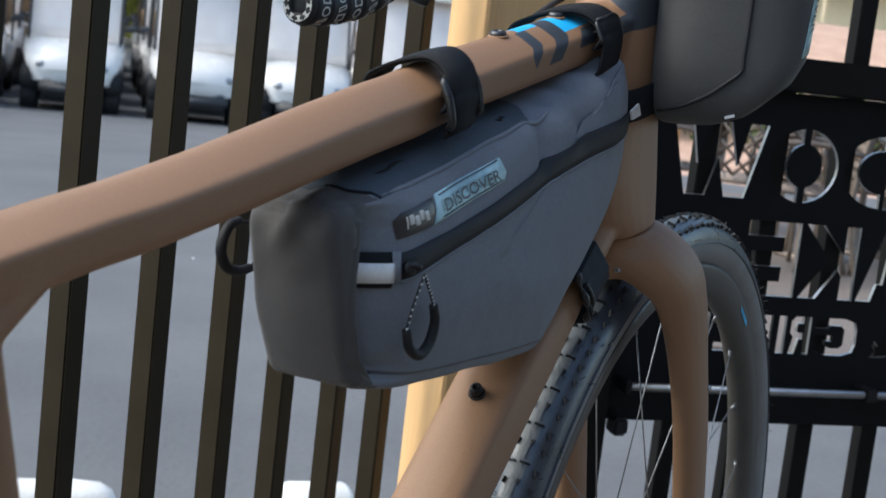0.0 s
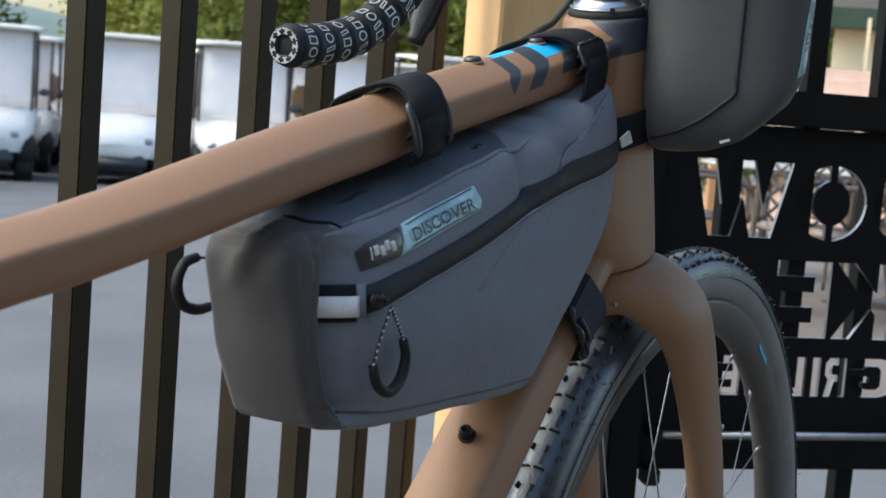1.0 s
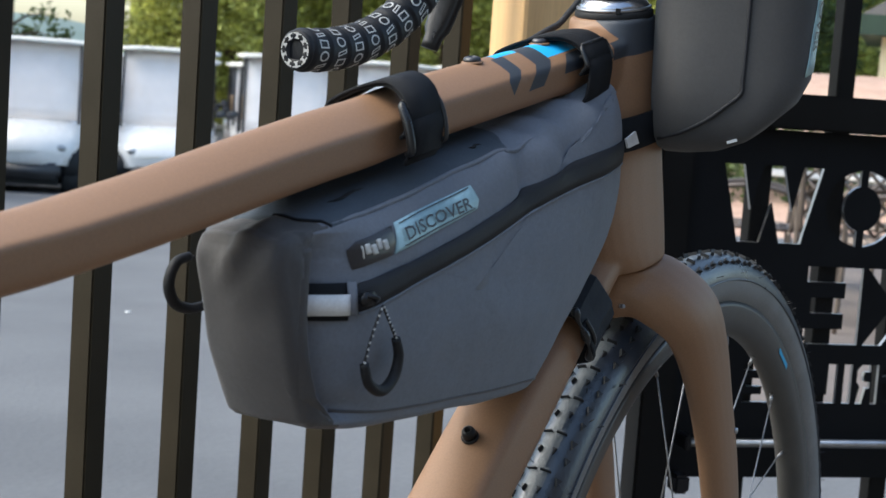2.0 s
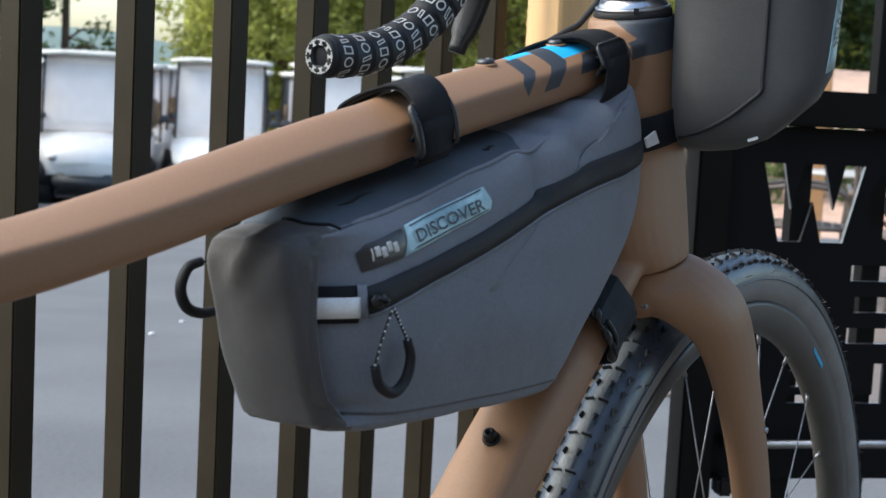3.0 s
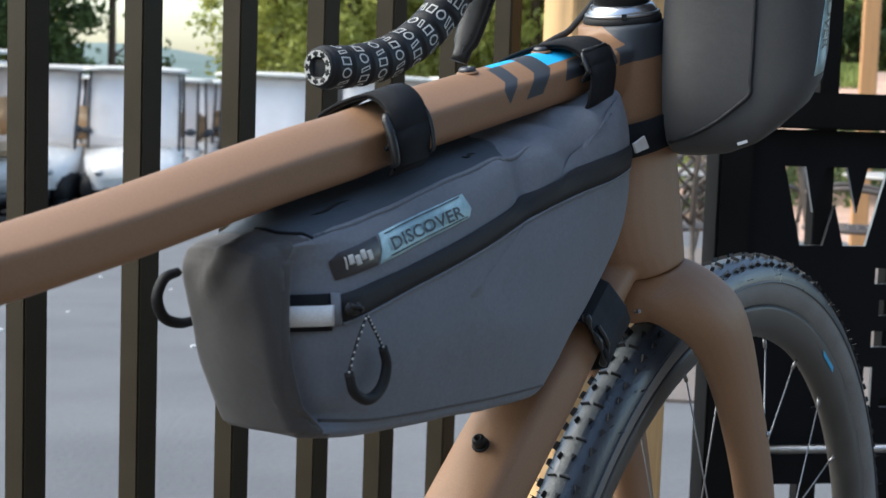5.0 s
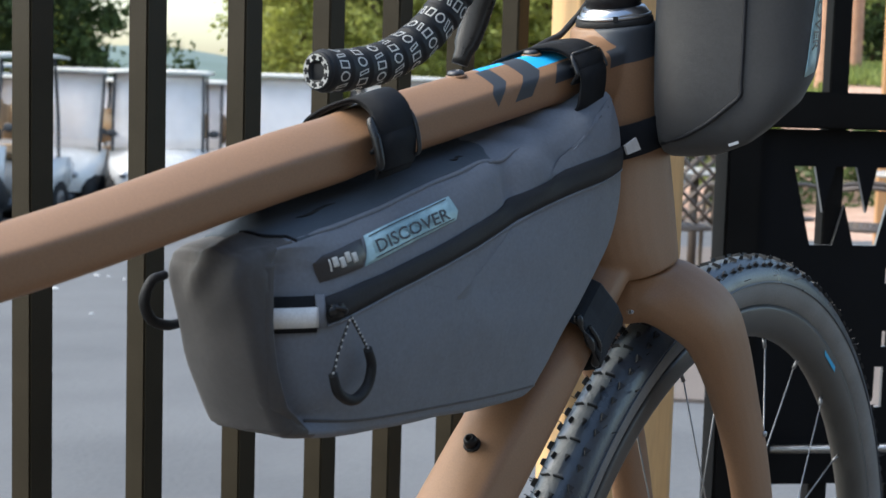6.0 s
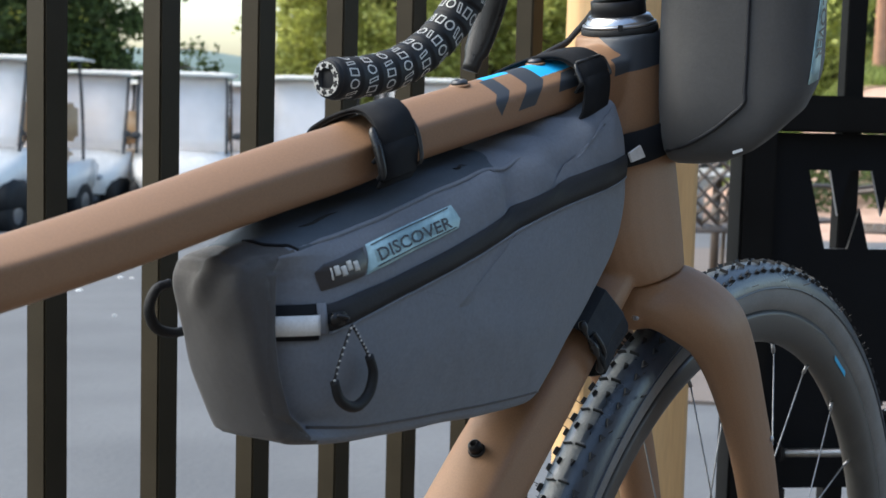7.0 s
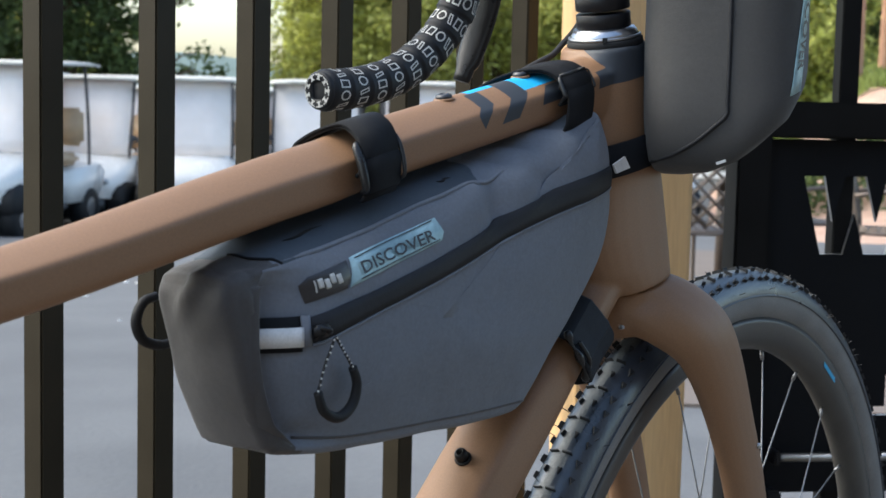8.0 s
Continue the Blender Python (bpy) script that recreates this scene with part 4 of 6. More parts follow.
    for i in range(24):
        a = 2 * math.pi * i / 24 + (0.050 if i % 2 else 0.031)
        s = -1 if i % 2 else 1
        o = Vector((math.cos(a), 0, math.sin(a)))
        tube(bm, [c + o * 0.2905, c + o * 0.2815 + Vector((0, 0.0022 * s, 0))], 0.0016, 8, n=2)
    part("nipple_set", bm, M_spoke, rim, "silver spoke nipples", kind="stuff")
    # cyan mark on the rim flank
    bm = bmesh.new()
    for a0, a1 in ((0.905, 1.020),):
        v = []
        for r, a in ((0.3080, a0 + 0.012), (0.3080, a1), (0.3045, a1 - 0.012), (0.3045, a0)):
            y = -0.0139 if r > 0.306 else -0.0134
            v.append(bm.verts.new(c + Vector((math.cos(a) * r, y - 0.0004, math.sin(a) * r))))
        bm.faces.new(v)
    part("rim_mark", bm, M_cyan, rim, "small cyan rim mark", smooth=False)
    return rim


front = wheel("front", AXLE, "deep matt carbon front wheel")
# the front wheel is steered a little towards the fence
steer = Matrix.Translation((0, -0.0027, 0)) @ Matrix.Translation(HEAD_LOW) @ Matrix.Rotation(radians(0.4), 4, (HEAD_TOP - HEAD_LOW).normalized()) @ Matrix.Translation(-HEAD_LOW)
front.matrix_basis = Matrix.Translation(-ORIGIN[bike]) @ steer @ Matrix.Translation(ORIGIN[bike])
wheel("rear", REAR, "deep matt carbon rear wheel")


# ---------- frame bag ----------
from mathutils.bvhtree import BVHTree

BAG_OUT = [(-0.5775, 0.735), (-0.5765, 0.7450), (-0.571, 0.7500), (-0.560, 0.7522), (-0.545, 0.7545), (-0.520, 0.7582), (-0.499, 0.7628), (-0.449, 0.7752), (-0.3965, 0.7856), (-0.369, 0.7908), (-0.331, 0.7998), (-0.305, 0.8108), (-0.287, 0.8200), (-0.2665, 0.8290), (-0.2600, 0.8300), (-0.2570, 0.8255), (-0.2495, 0.797), (-0.2475, 0.773), (-0.2500, 0.755), (-0.2580, 0.737), (-0.2730, 0.720), (-0.2890, 0.7025), (-0.3130, 0.678), (-0.3270, 0.6630), (-0.3370, 0.6540), (-0.3500, 0.6505), (-0.385, 0.6505), (-0.43, 0.652), (-0.497, 0.655), (-0.538, 0.6585), (-0.5470, 0.661), (-0.5525, 0.668), (-0.5645, 0.694), (-0.5710, 0.716)]
BAG_TOP = BAG_OUT[2:14]


def closed_spline(points, n):
    m = len(points)
    out = []
    for i in range(n):
        u = i / n * m
        j = int(u)
        u -= j
        a, b, c, e = (Vector(points[(j + q) % m]) for q in (-1, 0, 1, 2))
        out.append(0.5 * (2 * b + (c - a) * u + (2 * a - 5 * b + 4 * c - e) * u * u + (3 * b - a - 3 * c + e) * u**3))
    return out


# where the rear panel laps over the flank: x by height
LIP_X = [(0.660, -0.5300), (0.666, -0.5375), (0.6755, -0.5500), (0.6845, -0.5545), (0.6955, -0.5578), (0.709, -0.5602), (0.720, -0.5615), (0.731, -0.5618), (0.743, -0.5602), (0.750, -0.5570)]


def smooth_step(v, a, b):
    t = min(1.0, max(0.0, (v - a) / (b - a)))
    return t * t * (3 - 2 * t)


BAG_MID = 0.001


def bag_half(x, z, s):
    """Half the bag's thickness at its edge: slimmer towards the bottom and the rear corner."""
    if s < 0:
        half = line_at([(-0.58, 0.0225), (-0.555, 0.0245), (-0.52, 0.0310), (-0.45, 0.0320), (-0.35, 0.0330), (-0.29, 0.0345), (-0.25, 0.0355)], x)
    else:
        half = 0.0315 * (1.0 - 0.12 * smooth_step(-x, 0.520, 0.570))
    return half - 0.0032 * max(0.0, (0.70 - z) / 0.05)


# dents and swellings of the near flank: x, z, reach along, reach up, depth
FOLDS = [(-0.374, 0.775, 0.009, 0.012, -0.0050), (-0.390, 0.782, 0.012, 0.012, 0.0030), (-0.350, 0.786, 0.014, 0.012, 0.0042), (-0.320, 0.788, 0.012, 0.011, -0.0036), (-0.294, 0.806, 0.011, 0.012, 0.0030),
         (-0.500, 0.749, 0.030, 0.010, 0.0012), (-0.470, 0.757, 0.020, 0.012, -0.0012), (-0.43, 0.70, 0.05, 0.03, 0.0014), (-0.36, 0.72, 0.04, 0.05, 0.0010), (-0.545, 0.741, 0.008, 0.006, 0.0016)]


def bag_body():
    n = 250
    out = closed_spline(BAG_OUT, n)
    mid = Vector((-0.425, 0.722))
    normals = []
    for i in range(n):
        t = (out[(i + 1) % n] - out[i - 1]).normalized()
        q = Vector((t.y, -t.x))
        normals.append(q if q.dot(mid - out[i]) > 0 else -q)
    rows = [(y, None, 0.0) for y in (0.0, 0.2, 0.4, 0.6, 0.8, 0.93)]
    rows += [(1.0, a, 0.0) for a in (8, 26, 44, 62, 80, 90)]
    rows += [(1.0, 90, q) for q in (0.012, 0.025, 0.04, 0.06, 0.085, 0.115, 0.15, 0.19, 0.235, 0.285, 0.34, 0.40, 0.47, 0.55, 0.63, 0.71, 0.79, 0.87, 0.94)]
    edge = np.array([[p.x, p.y] for p in out])
    bm = bmesh.new()

    def ring(y, ang, q, s):
        res = []
        for i in range(n):
            up = normals[i].y < -0.5
            r = line_at([(-0.562, 0.0022), (-0.400, 0.0022), (-0.350, 0.0085), (-0.270, 0.0085), (-0.262, 0.0050)], out[i].x) if up and out[i].x > -0.562 else 0.0050
            inset = 0.0 if ang is None else r * (1 - math.cos(radians(ang)))
            p = (out[i] + normals[i] * inset).lerp(mid, q)
            half = bag_half(p.x, p.y, s)
            roll = 0.0050 * smooth_step(p.x, -0.555, -0.510) * math.exp(-max(0.0, line_at(BAG_TOP, p.x) - p.y) / 0.009) if s < 0 else 0.0
            half -= roll
            flat = y * (half - r) if ang is None else half - r + r * math.sin(radians(ang))
            if q > 0:
                away = float(np.sqrt(((edge - np.array([p.x, p.y])) ** 2).sum(1).min()))
                away = min(1.0, max(0.0, (away - r) / 0.055))
                flat += 0.0068 * away * (2 - away)
            v = Vector((p.x, BAG_MID + s * flat, p.y))
            if up and q < 0.02:
                lift = line_at([(-0.575, 0.0035), (-0.55, 0.0060), (-0.52, 0.0085), (-0.45, 0.0090), (-0.39, 0.0100), (-0.33, 0.0115), (-0.295, 0.0080), (-0.26, 0.0020)], p.x)
                v.z += lift * (1 - min(1.0, flat / half) ** 2.2)
                # unseen swell on the far side, added to block light under the top tube
                if s > 0:
                    v.z += 0.011 * math.sin(math.pi * min(1.0, flat / half)) * smooth_step(v.x, -0.56, -0.52) * (1 - smooth_step(v.x, -0.29, -0.265))
                # loose cloth in front of the reinforcement
                ripple = smooth_step(v.x, -0.375, -0.355) * (1 - smooth_step(v.x, -0.275, -0.262)) * (1 - min(1.0, flat / half) ** 4)
                v.z += 0.0022 * ripple * math.sin(v.x * 210 + s * flat * 160)
            if normals[i].x > 0.6 and p.x < -0.50 and q < 0.02:
                v.x -= 0.0030 * (1 - min(1.0, flat / half) ** 2)
            w = noise.noise(v * 22) * 0.0012 + noise.noise(v * 55 + Vector((3, 1, 2))) * 0.0005
            if s < 0 and ang is not None:
                for fx, fz, rx, rz, h in FOLDS:
                    e = ((v.x - fx) / rx) ** 2 + ((v.z - fz) / rz) ** 2
                    if e < 9:
                        w += h * math.exp(-e)
            # the flank sinks behind the lip of the rear panel
            lip = line_at(LIP_X, v.z)
            if s < 0 and ang is not None and ang > 40 and v.x > lip - 0.0015 and 0.661 < v.z < 0.752:
                v.y += 0.0090 * smooth_step(v.x, lip - 0.0015, lip + 0.0025) * math.exp(-(max(0.0, v.x - lip - 0.003) / 0.020) ** 2) * min(1.0, (0.752 - v.z) / 0.012, (v.z - 0.661) / 0.008)
            # pulled fold over the rear shoulder
            g = smooth_step(v.z, 0.720, 0.742) * smooth_step(-v.x, 0.545, 0.566)
            fy = v.y - (0.746 - v.z) * 0.45
            w += 0.0026 * g * math.exp(-(((fy - 0.001) / 0.0045) ** 2)) - 0.0018 * g * math.exp(-(((fy - 0.012) / 0.007) ** 2)) - 0.0014 * g * math.exp(-(((fy + 0.010) / 0.006) ** 2))
            o = Vector((normals[i].x * -(1 - q), s * (0.35 if ang is None else 1.0), normals[i].y * -(1 - q))).normalized()
            res.append(bm.verts.new(v + o * w))
        return res

    centre = ring(*rows[0], 1)
    for s in (-1, 1):
        chain = [centre] + [ring(*row, s) for row in rows[1:]]
        for a, b in zip(chain, chain[1:]):
            for i in range(n):
                bm.faces.new((a[i], a[(i + 1) % n], b[(i + 1) % n], b[i]))
        bm.faces.new(chain[-1])
    return bm


bag = thing("frame_bag", (-0.42, 0, 0.65), "grey nylon frame bag strapped under the top tube", "bag")
bm = bag_body()
bm.normal_update()
BVH = BVHTree.FromBMesh(bm)
body = part("body", bm, M_bag, bag, "grey coated nylon shell, slightly creased")
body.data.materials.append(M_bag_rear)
# faces behind the lip take the nylon darkened for shade
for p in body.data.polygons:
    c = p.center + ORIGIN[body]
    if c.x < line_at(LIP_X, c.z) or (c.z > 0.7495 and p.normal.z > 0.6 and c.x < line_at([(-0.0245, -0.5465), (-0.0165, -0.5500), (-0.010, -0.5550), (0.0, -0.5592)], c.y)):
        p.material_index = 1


def on_side(x, z, lift=0.0, s=-1):
    """The place on the bag's flank at x, z."""
    hit = BVH.ray_cast(Vector((x, s * 0.2, z)), Vector((0, -s, 0)))
    p = hit[0] if hit[0] else Vector((x, s * 0.03, z))
    return Vector((x, p.y + s * lift, z))


def flank_band(name, low, high, material, parent, label="", lift=0.0006, thick=0.0008, n=60, s=-1):
    """A band that lies on the flank between two lines of (x, z)."""
    a, b = spline([Vector((x, 0, z)) for x, z in low], n), spline([Vector((x, 0, z)) for x, z in high], n)
    bm = bmesh.new()
    rings = []
    for p, q in zip(a, b):
        row = []
        for t in (0, 0.33, 0.67, 1):
            c = p.lerp(q, t)
            row.append(on_side(c.x, c.z, lift - (0.0006 if t in (0, 1) else 0), s))
        row += [v + Vector((0, -s * thick, 0)) for v in row[::-1]]
        rings.append(row)
    loft(bm, rings)
    return part(name, bm, material, parent, label)


def flank_line(name, pts, r, material, parent, label="", lift=0.0, n=70, s=-1):
    bm = bmesh.new()
    path = [on_side(p.x, p.z, lift, s) for p in spline([Vector((x, 0, z)) for x, z in pts], n)]
    rings = []
    for i, p in enumerate(path):
        dd = (path[min(i + 1, n - 1)] - path[max(i - 1, 0)]).normalized()
        rings.append(oval(p, dd, r, r, Vector((0, 1, 0)), 8, 2))
    loft(bm, rings)
    return part(name, bm, material, parent, label)


ZLOW = [(-0.5300, 0.7155), (-0.500, 0.7232), (-0.4818, 0.7278), (-0.4318, 0.7403), (-0.4064, 0.7468), (-0.358, 0.7612), (-0.312, 0.7712), (-0.2614, 0.7808), (-0.2500, 0.7838)]
ZHIGH = [(-0.5340, 0.7275), (-0.508, 0.7332), (-0.480, 0.7394), (-0.410, 0.7570), (-0.375, 0.7683), (-0.343, 0.7772), (-0.296, 0.7890), (-0.2600, 0.7952), (-0.2500, 0.7966)]
zipper = flank_band("zipper", ZLOW, ZHIGH, M_zip, bag, "black water-resistant zip tape", lift=0.0018)
flank_line("seam", [(x, z - 0.0012) for x, z in ZLOW], 0.0009, M_bag, bag, "stitched seam", lift=0.0004)
def evened(values, reach):
    """Running mean of a row of numbers."""
    n = len(values)
    return [sum(values[max(0, i - reach):i + reach + 1]) / len(values[max(0, i - reach):i + reach + 1]) for i in range(n)]


flap_z = [0.6620 + 0.0835 * i / 47 for i in range(48)]
flap_y = evened([on_side(line_at(LIP_X, z) - 0.0040, z).y for z in flap_z], 5)
flap_b = evened([on_side(line_at(LIP_X, z) - 0.0075, z).y for z in flap_z], 5)
bm = bmesh.new()
rings = []
for i, z in enumerate(flap_z):
    x = line_at(LIP_X, z)
    up = min(1.0, i / 5, (47 - i) / 12)
    lean = (flap_y[i] - flap_b[i]) / 0.0035
    at = lambda dx, out, y0=flap_y[i], x0=x, k=lean, zz=z: Vector((x0 + dx, y0 + k * (dx + 0.004) * 0.5 - out, zz))
    rings.append([Vector((x - 0.0075, flap_b[i] + 0.0012, z)), at(-0.0040, -0.0002), at(-0.0018, 0.0007 * up), at(0.0004, 0.0011 * up), at(0.0004 + 0.0010 * up, 0.0004 * up), at(0.0002 + 0.0014 * up, -0.0022), at(0.0006, -0.0070), at(-0.0050, -0.0070)])
loft(bm, rings)
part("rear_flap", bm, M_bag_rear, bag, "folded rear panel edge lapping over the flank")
flank_line("seam", [(-0.532, 0.6665), (-0.49, 0.6625), (-0.43, 0.6595), (-0.38, 0.6580), (-0.335, 0.6575)], 0.0009, M_bag_rear, bag, "bottom seam", lift=-0.0003)

# sewn ridge along the near upper edge
bm = bmesh.new()
ridge = []
for i in range(60):
    x = -0.543 + 0.193 * i / 59
    y = BAG_MID - bag_half(x, line_at(BAG_TOP, x), -1) + 0.0050 * smooth_step(x, -0.555, -0.510) + 0.0014
    hit = BVH.ray_cast(Vector((x, y, 0.95)), Vector((0, 0, -1)))
    ridge.append(Vector((x, y, hit[0].z if hit[0] else line_at(BAG_TOP, x))))
ridge = [Vector((p.x, p.y, z)) for p, z in zip(ridge, evened([p.z for p in ridge], 2))]
tube(bm, ridge, lambda t: 0.0011 * min(1.0, t * 12, (1 - t) * 12) + 0.0002, 8, n=120, up=Vector((0, 1, 0.3)))
part("edge_seam", bm, M_bag, bag, "sewn ridge along the upper edge")

# long label: dark end, silvery end
def flank_plate(name, pts, material, parent, label="", lift=0.0010, s=-1):
    bm = bmesh.new()
    c = sum((Vector((x, 0, z)) for x, z in pts), Vector()) / len(pts)
    ring = []
    m = len(pts)
    for i in range(m):
        a, b = Vector((pts[i][0], 0, pts[i][1])), Vector((pts[(i + 1) % m][0], 0, pts[(i + 1) % m][1]))
        for t in range(4):
            ring.append(a.lerp(b, t / 4))
    outer = [bm.verts.new(on_side(p.x, p.z, lift * 0.4, s)) for p in ring]
    inner = [bm.verts.new(on_side((p.x * 0.93 + c.x * 0.07), (p.z * 0.93 + c.z * 0.07), lift, s)) for p in ring]
    core = [bm.verts.new(on_side((p.x * 0.5 + c.x * 0.5), (p.z * 0.5 + c.z * 0.5), lift, s)) for p in ring]
    n = len(ring)
    for a, b in ((outer, inner), (inner, core)):
        for i in range(n):
            bm.faces.new((a[i], a[(i + 1) % n], b[(i + 1) % n], b[i]))
    bm.faces.new(core)
    return part(name, bm, material, parent, label)


LDIR = Vector((0.1045, 0, 0.0245)).normalized()
LUP = Vector((-LDIR.z, 0, LDIR.x))
L0 = Vector((-0.5335, 0, 0.7345))


def lab(u, v):
    p = L0 + LDIR * u + LUP * v
    return (p.x, p.z)


label = flank_plate("label", [lab(0.001, 0.0), lab(0.0285, -0.0005), lab(0.0325, 0.004), lab(0.0340, 0.0125), lab(0.006, 0.0122), lab(0.0, 0.0095)], M_labeldark, bag, "dark glossy label end with pale mark")
teal = flank_plate("label_strip", [lab(0.0300, -0.0005), lab(0.108, 0.0010), lab(0.1115, 0.0050), lab(0.1085, 0.0135), lab(0.0365, 0.0130), lab(0.0340, 0.0060)], M_labelteal, bag, "silvery teal reflective strip")
for u0, u1, v0, v1 in ((0.0080, 0.0086, 0.0034, 0.0098), (0.0102, 0.0132, 0.0050, 0.0098), (0.0144, 0.0174, 0.0036, 0.0084), (0.0186, 0.0216, 0.0050, 0.0098), (0.0228, 0.0258, 0.0036, 0.0084)):
    flank_plate("label_mark", [lab(u0, v0), lab(u1, v0), lab(u1, v1), lab(u0, v1)], M_print, label, lift=0.0016)
for u0, u1, v0, v1 in ((0.038, 0.107, 0.0012, 0.0016), (0.038, 0.106, 0.0118, 0.0122)):
    flank_plate("label_line", [lab(u0, v0), lab(u1, v0 + 0.001), lab(u1, v1 + 0.001), lab(u0, v1)], M_ink, teal, lift=0.0014)


def lettering(text, size, place, stretch=1.0):
    """The mesh of a word; place(x, y) gives the world place of a point of it."""
    cu = bpy.data.curves.new("word", "FONT")
    cu.body, cu.size, cu.resolution_u = text, size, 2
    cu.offset = 0.018 * size
    ob = new("word", cu)
    me = bpy.data.meshes.new_from_object(ob)
    bpy.data.objects.remove(ob)
    bm = bmesh.new()
    bm.from_mesh(me)
    bpy.data.meshes.remove(me)
    xs = [v.co.x for v in bm.verts]
    w = max(xs) - min(xs)
    for v in bm.verts:
        v.co = place((v.co.x - min(xs)) / w, v.co.y)
    return bm


def on_label(u, y):
    x, z = lab(0.0405 + u * 0.0610, 0.0038 + y * 0.86)
    return on_side(x, z, 0.0024)


part("lettering", lettering("DISCOVER", 0.0098, on_label), M_ink, teal, "dark angular lettering", smooth=False)

# reflective tab sewn into the rear corner, with black edges
def tab(name, x0, x1, z0, z1, material, lift, label=""):
    bm = bmesh.new()
    rings = []
    for i in range(13):
        x = x0 + (x1 - x0) * i / 12
        sag = 0.0012 * math.sin(i / 12 * math.pi)
        row = [on_side(x, z0 + (z1 - z0) * t, lift + sag) for t in (0, 0.5, 1)]
        row += [v + Vector((0, 0.0007, 0)) for v in row[::-1]]
        rings.append(row)
    loft(bm, rings)
    return part(name, bm, material, bag, label)


tab("tab_backing", -0.5598, -0.5355, 0.7115, 0.7290, M_web, 0.0012, "black strip behind the tab")
tab("reflective_tab", -0.5600, -0.5358, 0.7140, 0.7238, M_white, 0.0026, "pale grey reflective tab")
tab("tab_loop", -0.5362, -0.5318, 0.7145, 0.7295, M_bag, 0.0020, "folded grey fabric end")

# zip puller: slider, cord and curved rubber grip
def puller(s, x, z, path, cord_a, cord_b):
    bm = bmesh.new()
    c = on_side(x, z, 0.0025, s)
    box(bm, c.x - 0.006, c.x + 0.005, c.y - 0.0022, c.y + 0.0022, c.z - 0.0032, c.z + 0.0032)
    bmesh.ops.bevel(bm, geom=bm.edges[:], offset=0.0012, segments=2, affect="EDGES")
    tube(bm, [c + Vector((-0.004, s * 0.002, 0.002)), c + Vector((0, s * 0.005, 0.001)), c + Vector((0.004, s * 0.002, -0.001))], 0.0011, 8)
    pull = part("zip_slider", bm, M_plastic, bag, "black zip slider")
    bm = bmesh.new()
    tube(bm, path, lambda t: 0.0023 + 0.0005 * math.sin(t * math.pi), 12, n=30, up=Vector((0.1, 1, 0)))
    part("pull_grip", bm, M_rubber, pull, "curved black rubber grip")
    for pts in (cord_a, cord_b):
        bm = bmesh.new()
        tube(bm, pts, 0.0007, 7, n=14, up=Vector((0.1, 1, 0)))
        cord = part("pull_cord", bm, M_cord, pull, "thin black cord with pale flecks")
        bm = bmesh.new()
        line = spline(pts, 26)
        for i in range(1, 26, 3):
            bmesh.ops.create_icosphere(bm, subdivisions=1, radius=0.00068, matrix=Matrix.Translation(line[i] + Vector((random.uniform(-0.0004, 0.0004), s * 0.0005, 0))))
        part("cord_fleck", bm, M_print, cord, "pale woven flecks", kind="stuff")


Y = -0.042
puller(-1, -0.5265, 0.7215, [Vector((-0.5365, Y, 0.6930)), Vector((-0.5330, Y - 0.001, 0.6835)), Vector((-0.5220, Y - 0.001, 0.6785)), Vector((-0.5105, Y, 0.6830)), Vector((-0.5070, Y, 0.6930)), Vector((-0.5105, Y, 0.7020))],
       [Vector((-0.5245, Y, 0.7185)), Vector((-0.5315, Y, 0.7060)), Vector((-0.5365, Y, 0.6935))], [Vector((-0.5240, Y, 0.7190)), Vector((-0.5175, Y, 0.7110)), Vector((-0.5110, Y, 0.7025))])
puller(1, -0.545, 0.7260, [Vector((-0.5660, 0.040, 0.7350)), Vector((-0.5750, 0.040, 0.7325)), Vector((-0.5795, 0.040, 0.7235)), Vector((-0.5750, 0.040, 0.7140)), Vector((-0.5640, 0.040, 0.7100)), Vector((-0.553, 0.040, 0.7105))],
       [Vector((-0.548, 0.038, 0.7270)), Vector((-0.557, 0.037, 0.7335)), Vector((-0.5655, 0.040, 0.7349))], [Vector((-0.547, 0.038, 0.7250)), Vector((-0.549, 0.039, 0.7170)), Vector((-0.5528, 0.040, 0.7110))])

# reinforcement panel along the top, with slots for the straps
def on_top(x, y, lift):
    """The place on the bag's upper face at x, y."""
    hit = BVH.ray_cast(Vector((x, y, 0.95)), Vector((0, 0, -1)))
    z = hit[0].z if hit[0] else line_at(BAG_TOP, x)
    return Vector((x, y, z + lift))


def panel_edge(x):
    """How far the reinforcement reaches towards the near edge at x."""
    reach = line_at([(-0.5600, 0.0), (-0.5585, 0.0060), (-0.5560, 0.0110), (-0.5525, 0.0160), (-0.5490, 0.0195), (-0.5460, 0.0215), (-0.5430, 0.05), (-0.3900, 0.05), (-0.3800, 0.0205), (-0.3770, 0.0170), (-0.3755, 0.0120), (-0.3745, 0.0)], x)
    return min(reach, bag_half(x, 0.76, -1) - 0.0050 * smooth_step(x, -0.555, -0.510) - 0.0004)


def panel_point(x, t, lift):
    y = BAG_MID - panel_edge(x) * t if t > 0 else BAG_MID - 0.020 * t
    return on_top(x, y, lift)


